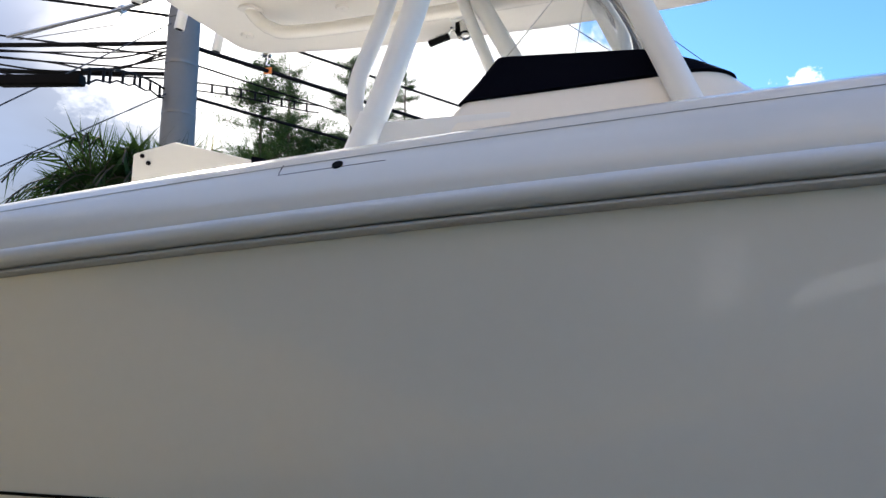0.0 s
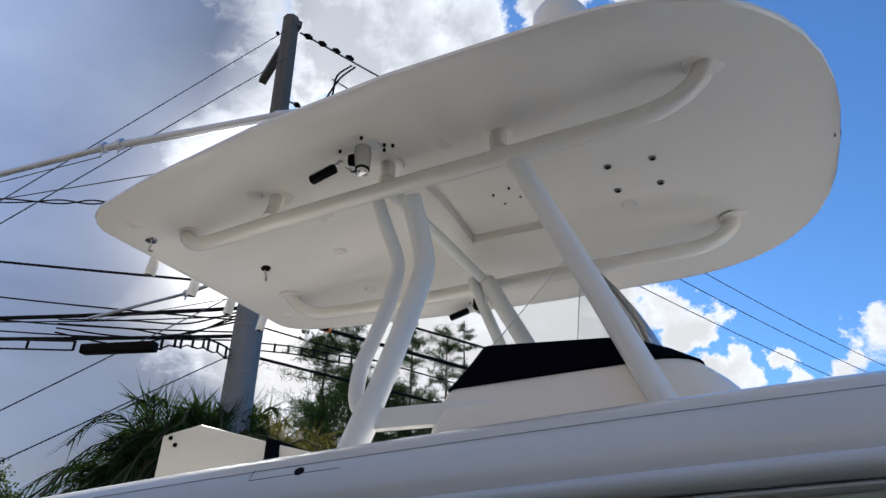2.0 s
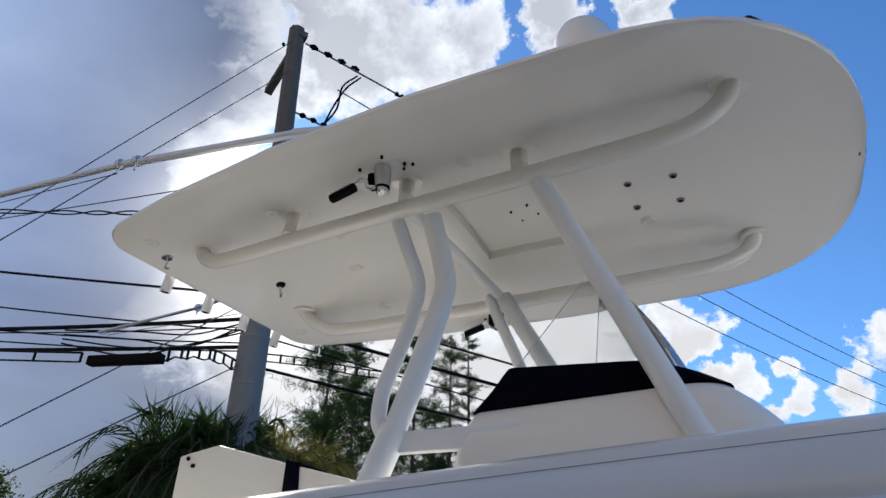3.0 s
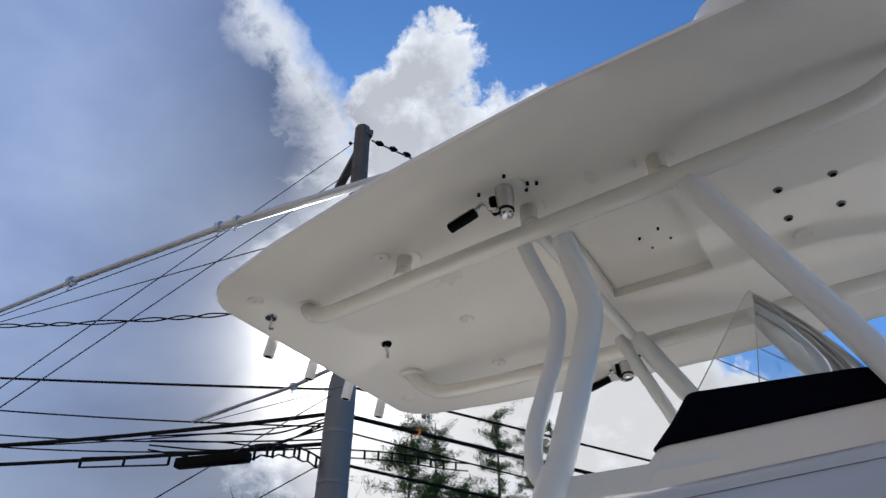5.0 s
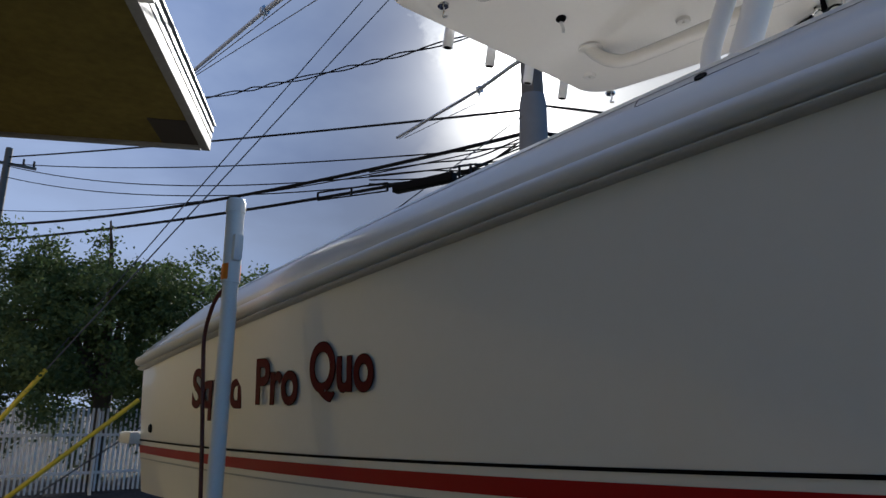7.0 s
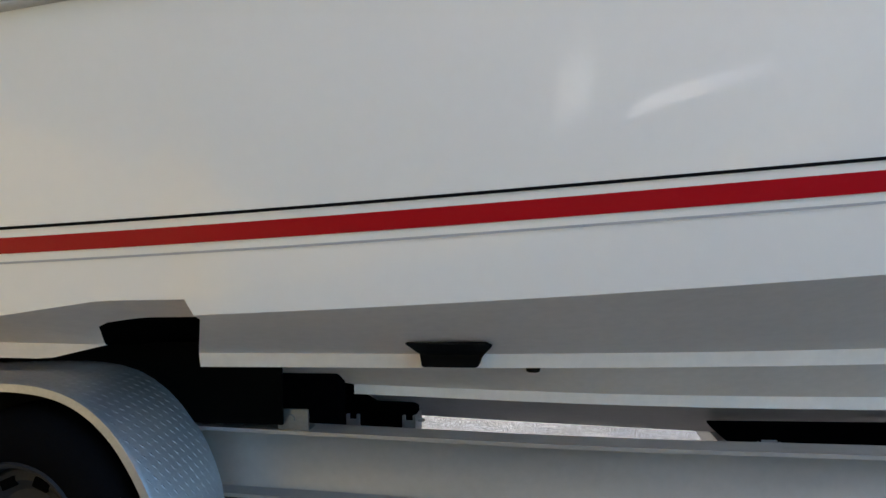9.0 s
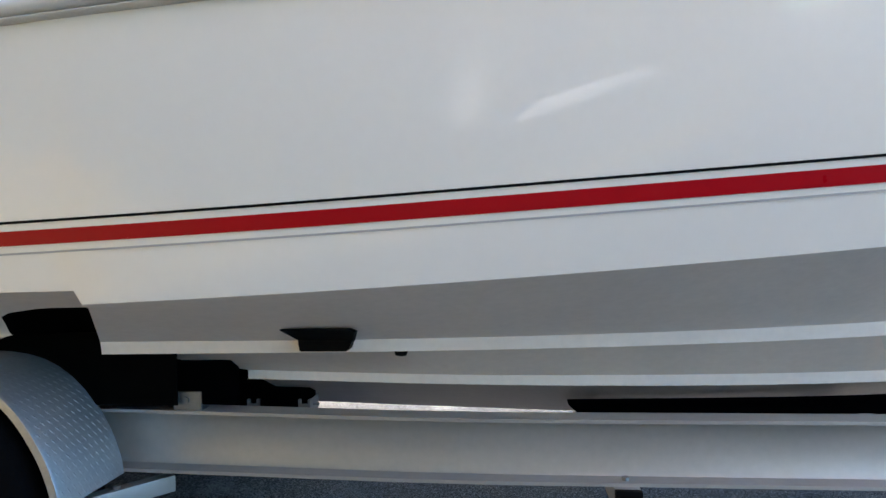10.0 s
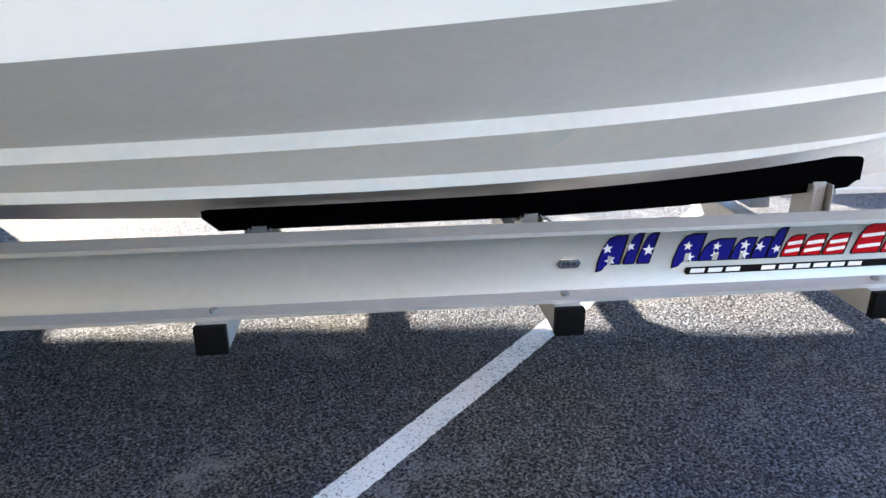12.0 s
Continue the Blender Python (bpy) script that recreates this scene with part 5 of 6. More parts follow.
def wheel(x, y, sg):
    """A trailer wheel with a deep, eight-hole rim."""
    z0 = 0.16
    R = 0.372
    w = part("wheel", tube([(x, y - sg * 0.02, z0 + R), (x, y + sg * 0.04, z0 + R)], 0.075, 20), "rim", trailer)
    prof = [(0.215, -0.10), (0.25, -0.112), (0.32, -0.112), (0.352, -0.09), (0.372, -0.06), (0.372, 0.06), (0.352, 0.09), (0.32, 0.112), (0.25, 0.112), (0.215, 0.10)]

    def revolve(pf, segs=48, close=True):
        secs = []
        for i in range(segs):
            a = 2 * math.pi * i / segs
            secs.append([(x + r * math.cos(a), y + sg * t, z0 + R + r * math.sin(a)) for r, t in pf])
        bm = B()
        rows = [[bm.verts.new(p) for p in s] for s in secs]
        k = len(pf)
        for i in range(segs):
            p, q = rows[i], rows[(i + 1) % segs]
            for j in range(k if close else k - 1):
                bm.faces.new((p[j], p[(j + 1) % k], q[(j + 1) % k], q[j]))
        bmesh.ops.recalc_face_normals(bm, faces=bm.faces[:])
        return bm
    sub("tyre", revolve(prof), "rubber", w, "black trailer tyre")
    sub("rim", revolve([(0.205, 0.105), (0.218, 0.112), (0.222, 0.10), (0.20, 0.085), (0.19, 0.02), (0.165, 0.0), (0.165, -0.01), (0.20, -0.01), (0.215, 0.08)]), "rim", w, "grey steel spoked rim")
    dish = sub("wheel_dish", revolve([(0.195, 0.02), (0.180, 0.045), (0.150, 0.052), (0.115, 0.030), (0.085, 0.035), (0.04, 0.040), (0.04, 0.0), (0.195, 0.0)]), "rim", w, "grey pressed steel wheel dish")
    for i in range(8):
        a = 2 * math.pi * (i + 0.5) / 8
        b = B()
        m = Matrix.Translation((x, y + sg * 0.050, z0 + R)) @ Matrix.Rotation(-a, 4, "Y") @ Matrix.Translation((0.148, 0, 0))
        add_box(b, (-0.016, -0.006, -0.027), (0.016, 0.006, 0.027), 0.005, m)
        # black blocks stand for the shaded holes of the rim
        sub("slot", b, "lining", w)
    b = B()
    disc(b, None, 0.045, 0.07, 18, 0.036, Matrix.Translation((x, y + sg * 0.05, z0 + R)) @ Matrix.Rotation(math.pi / 2 * sg, 4, "X"))
    sub("hub_cap", b, "rim", w)
    for i in range(5):
        a = 2 * math.pi * i / 5
        b = B()
        disc(b, None, 0.011, 0.03, 6, None, Matrix.Translation((x + 0.065 * math.cos(a), y + sg * 0.04, z0 + R + 0.065 * math.sin(a))) @ Matrix.Rotation(math.pi / 2, 4, "X"))
        sub("lug_nut", b, "galv", w)


for sg in (-1, 1):
    for x in (-1.635, -2.545):
        wheel(x, YC + (-1.33 if sg < 0 else 1.45), sg)
for x in (-1.66, -2.56):
    part("axle", box((x - 0.04, YC - 1.2, 0.50), (x + 0.04, YC + 1.2, 0.58), 0.01), "galv", trailer)


def fender(sg):
    top = [(-3.20, 0.52), (-3.16, 0.60), (-3.07, 0.73), (-2.96, 0.83), (-2.82, 0.91), (-2.66, 0.955), (-2.45, 0.972), (-2.1, 0.978), (-1.75, 0.990), (-1.60, 0.988), (-1.48, 0.966), (-1.38, 0.916), (-1.29, 0.832), (-1.212, 0.71), (-1.168, 0.60), (-1.152, 0.52)]
    pts = smooth_path([(x, 0, z) for x, z in top], 4)
    yo, yi = YC + sg * 1.42, YC + sg * 1.05
    lip = 0.014
    secs = []
    for i, p in enumerate(pts):
        d = (pts[min(i + 1, len(pts) - 1)] - pts[max(i - 1, 0)]).normalized()
        nrm = Vector((-d.z, 0, d.x))
        if nrm.z < 0 and abs(nrm.x) < 0.3:
            nrm = -nrm
        q = p - nrm * 0.006
        e = p - nrm * 0.030
        secs.append([(p.x, yi, p.z), (p.x, yo - sg * lip, p.z), (p.x - nrm.x * 0.006, yo - sg * 0.003, p.z - nrm.z * 0.006), (e.x, yo, e.z),
                     (e.x, yo - sg * 0.005, e.z), (q.x, yo - sg * lip, q.z), (q.x, yi, q.z)])
    f = part("fender", loft(secs, closed=True, cap=True), "plate", trailer, "aluminium diamond-plate tandem fender")
    # centre web between the two wheels
    web = [(-2.52, 0.965), (-2.44, 0.935), (-2.37, 0.89), (-2.30, 0.835), (-2.24, 0.80), (-2.18, 0.785), (-2.12, 0.785), (-2.06, 0.80), (-1.99, 0.835), (-1.91, 0.885), (-1.83, 0.925), (-1.72, 0.95), (-1.64, 0.972)]
    sub("fender_web", prism(web, "y", yo - sg * 0.012, yo - sg * 0.006), "web", f, "diamond-plate web tinted warm as if lit from the ground")
    # raised diamonds
    bm = B()
    acc = [0.0]
    for a, c in zip(pts, pts[1:]):
        acc.append(acc[-1] + (c - a).length)
    L = acc[-1]
    rows = int(L / 0.034)
    for r in range(rows):
        s = (r + 0.5) / rows * L
        i = max(k for k in range(len(acc)) if acc[k] <= s)
        i = min(i, len(pts) - 2)
        t = (s - acc[i]) / (acc[i + 1] - acc[i])
        p = pts[i].lerp(pts[i + 1], t)
        d = (pts[i + 1] - pts[i]).normalized()
        nrm = Vector((-d.z, 0, d.x))
        for c in range(11):
            yy = yi + sg * (0.012 + (c + 0.5 * (r % 2)) * 0.032)
            ang = radians(30)
            along = d * math.cos(ang) + Vector((0, 1, 0)) * math.sin(ang)
            side = nrm.cross(along)
            q = Vector((p.x, yy, p.z))
            vs = [bm.verts.new(q + along * 0.015), bm.verts.new(q + side * 0.0045), bm.verts.new(q - along * 0.015), bm.verts.new(q - side * 0.0045), bm.verts.new(q + nrm * 0.0020)]
            for k in range(4):
                bm.faces.new((vs[k], vs[(k + 1) % 4], vs[4]))
    bmesh.ops.recalc_face_normals(bm, faces=bm.faces[:])
    tagged(sub("diamond_tread", bm, "plate", f), kind="stuff")
    bm = B()
    for ix in range(24):
        for iz in range(9):
            x, z = -2.48 + (ix + 0.5 * (iz % 2)) * 0.034, 0.79 + iz * 0.03
            zl = table(x, [(p[0], p[1]) for p in web]) + 0.012
            if z < zl or z > 0.945:
                continue
            ang = radians(62)
            along = Vector((math.cos(ang), 0, math.sin(ang)))
            side = Vector((-along.z, 0, along.x))
            q = Vector((x, yo - sg * 0.006, z))
            vs = [bm.verts.new(q + along * 0.013), bm.verts.new(q + side * 0.0036), bm.verts.new(q - along * 0.013), bm.verts.new(q - side * 0.0036), bm.verts.new(q + Vector((0, sg * 0.003, 0)))]
            for k in range(4):
                bm.faces.new((vs[k], vs[(k + 1) % 4], vs[4]))
    bmesh.ops.recalc_face_normals(bm, faces=bm.faces[:])
    tagged(sub("diamond_tread", bm, "web", f), kind="stuff")
    skirt = [(-3.12, 0.30), (-1.20, 0.30), (-1.24, 0.72), (-1.34, 0.86), (-1.48, 0.93), (-1.7, 0.965), (-2.6, 0.955), (-2.86, 0.87), (-3.02, 0.74)]
    sub("inner_skirt", prism(skirt, "y", YC + sg * 1.075, YC + sg * 1.065), "blackplastic", f, "black inner fender skirt")
    brace = box((-0.20, -0.03, 0.405), (0.14, 0.03, 0.470), 0.006, Matrix.Translation((-1.12, YC + sg * 1.02, 0)) @ Matrix.Rotation(radians(sg * -52), 4, "Z"))
    br = sub("fender_brace", brace, "aluminium", f, "slim aluminium fender brace")
    bo = B()
    disc(bo, None, 0.013, 0.012, 6, None, Matrix.Translation((-1.16, YC + sg * 1.09, 0.478)))
    bo = link_mesh("bolt", bo, "galv")
    bo.parent = f
    bo.matrix_parent_inverse = Matrix.Identity(4)


fender(-1)
fender(1)


# guide post with a light at the after end
def guide_post(sg):
    y = YC + sg * 1.86
    gp = part("guide_post", tube([(-2.385, y, 0.40), (-2.40, y, 1.4), (-2.415, y, 1.99)], 0.026, 20), "pvc", trailer, "white PVC guide post beside the hull")
    sub("upper_sleeve", tube([(-2.415, y, 1.975), (-2.425, y, 2.24)], 0.030, 20), "pvc", gp)
    sub("post_cap", tube([(-2.425, y, 2.225), (-2.425, y, 2.265), (-2.425, y, 2.275)], [0.033, 0.033, 0.026], 20), "pvc", gp)
    sub("tape", tube([(-2.417, y, 1.985), (-2.419, y, 2.04)], 0.0312, 20, False), "orange", gp, "orange reflective tape")
    wire = smooth_path([(-2.44, y - 0.005, 1.965), (-2.48, y - 0.02, 1.92), (-2.535, y - 0.02, 1.82), (-2.525, y - 0.02, 1.70), (-2.49, y - 0.01, 1.4), (-2.44, y, 0.9)])
    sub("wire", tube(wire, 0.007, 8), "wire", gp, "dark red light wire")
    sub("post_light", box((-2.400, y - 0.016, 2.05), (-2.375, y + 0.016, 2.14), 0.008), "pvc", gp)
    sub("post_arm", box((-2.44, min(y, YC + sg * 0.98), 0.34), (-2.35, max(y, YC + sg * 0.98), 0.42), 0.008), "aluminium", gp)


guide_post(-1)
guide_post(1)


# maker's decal on the beam as plain shapes in its colours
def decal():
    y = YC - 1.03 + 0.0615
    rnd = random.Random(3)

    def blob(x, z, w, h, sl, tail):
        """A slanted shape with a rounded shoulder and, for the large ones, a swept tail."""
        o = [(x + w, z), (x + w + sl * h, z + h), (x + 0.45 * w + sl * h, z + h), (x + 0.20 * w + sl * h * 0.85, z + h * 0.90), (x + 0.05 * w + sl * h * 0.55, z + h * 0.62), (x, z + h * 0.12), (x - tail * 0.15, z - tail)]
        return o + [(x + 0.35 * w, z)] if tail == 0 else o + [(x + 0.22 * w, z - tail * 0.8), (x + 0.40 * w, z)]
    xs = [(1.960, 0.068, 0.094, 0.022), (2.048, 0.030, 0.100, 0.0), (2.094, 0.034, 0.100, 0.0), (2.215, 0.078, 0.090, 0.020), (2.303, 0.098, 0.070, 0.0), (2.412, 0.062, 0.070, 0.0), (2.484, 0.044, 0.070, 0.0), (2.538, 0.032, 0.100, 0.0)]
    reds = [(2.588, 0.056, 0.070, 0.0), (2.655, 0.066, 0.070, 0.0), (2.735, 0.070, 0.070, 0.0), (2.84, 0.09, 0.10, 0.0), (2.945, 0.06, 0.07, 0.0), (3.02, 0.06, 0.07, 0.0)]
    for mat, marks, z in (("blue", xs, 0.590), ("red", reds, 0.592)):
        for x, w, h, tail in marks:
            o = blob(x, z, w, h, 0.22, tail)
            cx, cz = sum(p[0] for p in o) / len(o), sum(p[1] for p in o) / len(o)
            big = [(cx + (px - cx) * (1 + 0.010 / w), cz + (pz - cz) * (1 + 0.008 / h)) for px, pz in o]
            m = part("decal_mark", prism(big, "y", y - 0.0012, y), "black", trailer)
            sub("decal_fill", prism(o, "y", y - 0.0020, y - 0.0013), mat, m)
            if mat == "blue":
                for k in range(2 if w > 0.05 else 1):
                    sx, sz = cx + rnd.uniform(-0.2, 0.25) * w, cz + (0.22 - 0.44 * k) * h if w > 0.05 else cz + rnd.uniform(-0.2, 0.2) * h
                    r, tw = rnd.uniform(0.015, 0.022), rnd.uniform(-0.4, 0.4)
                    star = [(sx + (r if q % 2 == 0 else r * 0.42) * math.sin(math.pi * q / 5 + tw), sz + (r if q % 2 == 0 else r * 0.42) * math.cos(math.pi * q / 5 + tw)) for q in range(10)]
                    sub("star", prism(star, "y", y - 0.0028, y - 0.0021), "white", m)
                if w > 0.05:
                    sub("counter", prism([(x + 0.42 * w, z - 0.001), (x + 0.60 * w, z - 0.001), (x + 0.64 * w, z + 0.30 * h), (x + 0.47 * w, z + 0.30 * h)], "y", y - 0.0034, y - 0.0029), "aluminium", m)
            else:
                for k in (0.20, 0.58):
                    z0 = z + h * k
                    sub("stripe", prism([(x + 0.24 * h * k + 0.10 * w, z0 - 0.004), (x + w + 0.22 * h * k, z0 + 0.002), (x + w + 0.22 * h * k, z0 + 0.014), (x + 0.24 * h * k + 0.12 * w, z0 + 0.008)], "y", y - 0.0028, y - 0.0021), "white", m)
    o = part("decal_band", prism([(2.262, 0.541), (3.07, 0.541), (3.07, 0.5665), (2.262, 0.5665), (2.254, 0.554)], "y", y - 0.0015, y), "black", trailer, "black band with white bars")
    for k in range(10):
        if k == 3:
            continue
        x = 2.275 + k * 0.062
        sub("bar", prism([(x, 0.5465), (x + 0.048, 0.5465), (x + 0.051, 0.5610), (x + 0.003, 0.5610)], "y", y - 0.0025, y - 0.0016), "white", o)


decal()


# ---------------------------------------------------------------- building with a deep eave
CORNER = Vector((-5.196, 0.143, 3.56))
E1, E2 = Vector((0.832, -0.555, 0)), Vector((-0.555, -0.832, 0))
BM = Matrix.Translation(CORNER) @ Matrix(((E1.x, E2.x, 0, 0), (E1.y, E2.y, 0, 0), (0, 0, 1, 0), (0, 0, 0, 1)))   # local x along the eave, y inwards
building = thing("building", (CORNER.x + E1.x * 5 + E2.x * 4, CORNER.y + E1.y * 5 + E2.y * 4, 0.0), "single-storey ochre stucco building with a white roof edge and deep eave", "building")
LEN, DEEP, OVER = 15.0, 8.0, 1.62


def bpart(name, lo, hi, mat, label="", bevel=0.0, parent=None):
    bm = box(lo, hi, bevel)
    bmesh.ops.transform(bm, matrix=BM, verts=bm.verts[:])
    bmesh.ops.recalc_face_normals(bm, faces=bm.faces[:])
    if parent:
        return sub(name, bm, mat, parent, label)
    return part(name, bm, mat, building, label)


def build_building():
    g = -3.56 + 0.0
    sof = bpart("soffit", (0.03, 0.03, 0.0), (LEN, DEEP, 0.03), "soffit", "stained ochre board soffit")
    bpart("rotten_patch", (0.07, 0.07, -0.004), (0.52, 0.34, 0.002), "rot", "dark rotten patch", parent=sof)
    bpart("rotten_patch", (2.95, 0.05, -0.004), (3.6, 0.30, 0.002), "rot", "dark rotten patch", parent=sof)
    bpart("fascia", (0.0, -0.005, -0.02), (LEN, 0.06, 0.07), "whitepaint", "weathered white fascia board", 0.004)
    bpart("end_fascia", (-0.005, 0.065, -0.02), (0.06, DEEP, 0.07), "whitepaint", "", 0.004)
    # ribbed white metal edge above the fascia
    prof = [(0.01, 0.075)]
    for k in range(2):
        z = 0.08 + k * 0.055
        o = -0.008 * (k + 1)
        prof += [(o, z + 0.003), (o, z + 0.036), (o + 0.012, z + 0.040), (o + 0.012, z + 0.053)]
    prof += [(-0.030, 0.192), (-0.030, 0.205), (0.3, 0.215), (0.3, 0.075)]
    bm = B()
    for x0, x1 in ((0.0, LEN),):
        rows = [[bm.verts.new((x - (0 if x > 1 else -p[0] * 0 ), p[0], p[1])) for p in prof] for x in (x0, x1)]
        for i in range(len(prof)):
            j = (i + 1) % len(prof)
            bm.faces.new((rows[0][i], rows[0][j], rows[1][j], rows[1][i]))
        bm.faces.new(rows[0])
        bm.faces.new(list(reversed(rows[1])))
    bmesh.ops.transform(bm, matrix=BM, verts=bm.verts[:])
    bmesh.ops.recalc_face_normals(bm, faces=bm.faces[:])
    part("roof_edge", bm, "roofing", building, "white ribbed metal roof edge")
    bpart("roof", (0.02, 0.3, 0.035), (LEN, DEEP, 0.20), "roofing")
    sc = bpart("scupper", (2.0, -0.085, -0.02), (2.36, 0.0, 0.15), "fencepaint", "white peeling metal scupper box", 0.012)
    bpart("scupper_lip", (1.98, -0.095, 0.152), (2.38, 0.0, 0.162), "fencepaint", parent=sc)
    # walls
    w0, h = OVER, 3.56
    bpart("wall", (0.04, w0, g), (LEN, w0 + 0.2, 0.0), "stucco")
    bpart("wall", (0.04, w0 + 0.2, g), (0.24, DEEP, 0.0), "stucco")
    bpart("wall", (0.24, DEEP - 0.2, g), (LEN, DEEP, 0.0), "stucco")
    bpart("wall", (LEN - 0.2, w0 + 0.2, g), (LEN, DEEP - 0.2, 0.0), "stucco")


build_building()


# an unseen board and a white bar before the eave, added as bright reflections in the hull's gloss
def reflection_board():
    t = thing("mirrored_board", (0.34, -3.33, 0.0), "unseen pale grey board on a post, added for a bright patch in the hull's gloss", "sign")
    part("post", tube([(0.34, -3.36, -0.02), (0.34, -3.36, 1.9)], 0.022, 10), "galv", t)
    part("board", box((0.18, -3.333, 1.45), (0.42, -3.318, 1.93), 0.003), "palewall", t, "blank pale board")


# made-up bar, tilted to the sun so that its mirrored streak is bright
def handrail():
    t = thing("handrail", (1.3, -4.1, 0.0), "unseen sloping white bar on posts, added for a bright streak in the hull's gloss", "handrail")
    a, c = Vector((0.62, -3.66, 1.36)), Vector((2.2, -4.44, 1.56))
    turn = Matrix.Translation(a) @ (c - a).to_track_quat("X", "Z").to_matrix().to_4x4() @ Matrix.Rotation(radians(35), 4, "X")
    part("rail", box((0, -0.02, 0), ((c - a).length, 0.02, 0.16), 0.004, turn), "white", t, "white bar tilted towards the sun")
    for k in (0.05, 0.5, 0.95):
        p = a.lerp(c, k)
        part("post", box((p.x - 0.03, p.y - 0.085, -0.02), (p.x + 0.03, p.y - 0.026, p.z + 0.1), 0.004), "oldwood", t)


reflection_board()
handrail()

# ---------------------------------------------------------------- utility poles and wires
PX, PY = -9.66, 9.60
FAR = Vector((-33.0, 2.6, 0.0))
RIGHT = Vector((21.5, 60.5, 0.0))
upole = thing("utility_pole", (PX, PY, 0.0), "tall grey concrete utility pole with a timber brace", "utility pole")
part("pole_shaft", tube([(PX, PY, -0.05), (PX, PY, 8.6), (PX, PY, 8.9)], [0.40, 0.33, 0.30], 12), "concrete", upole, "grey concrete shaft")
part("pole_top", tube([(PX, PY, 8.8), (PX - 0.18, PY - 0.1, 17.4)], [0.27, 0.24], 8), "oldwood", upole, "weathered upper pole")
part("pole_band", tube([(PX, PY, 7.45), (PX, PY, 7.52)], 0.348, 16), "galv", upole)
part("pole_band", tube([(PX, PY, 6.35), (PX, PY, 6.40)], 0.356, 16), "galv", upole)
lineway = (FAR - Vector((PX, PY, 0))).normalized()
part("cross_arm", tube([Vector((PX + 0.1, PY - 0.1, 17.15)), Vector((-11.85, 10.95, 16.85))], 0.17, 4), "oldwood", upole, "weathered timber alley arm")


def insulator(p, d, n, r, L):
    b = B()
    for k in range(n):
        a = p + d * (L * k / n)
        c = p + d * (L * (k + 0.55) / n)
        add_tube(b, [a, a.lerp(c, 0.5), c], [r * 0.5, r, r * 0.5], 10)
    part("insulator", b, "blackplastic", upole, "dark string insulator")


rightway = (Vector((RIGHT.x, RIGHT.y, 15.5)) - Vector((PX, PY, 16.9))).normalized()
insulator(Vector((PX, PY, 16.95)) + rightway * 0.25, rightway, 4, 0.10, 1.9)
insulator(Vector((PX, PY, 16.8)) + rightway * 3.3, rightway, 8, 0.08, 1.6)
insulator(Vector((PX, PY, 14.3)) + rightway * 0.25, rightway, 3, 0.09, 1.0)
insulator(Vector((PX, PY, 16.9)) + lineway * 0.2, lineway, 3, 0.07, 0.5)


for z0, run in ((16.95, 5.2), (14.3, 1.5)):
    part("strain_wire", tube([Vector((PX, PY, z0)) + rightway * 0.1, Vector((PX, PY, z0 - 0.05 * run)) + rightway * run], 0.028, 8), "galv", upole)


def span(name, a, b, sag, r, mat="cable", label="", n=24, category="cable"):
    a, b = Vector(a), Vector(b)
    pts = [a.lerp(b, i / n) - Vector((0, 0, sag * 4 * (i / n) * (1 - i / n))) for i in range(n + 1)]
    ob = link_mesh(name, tube(pts, r, 6), mat)
    return tagged(ob, label or "black overhead cable strung between utility poles", category, "overhead wires")


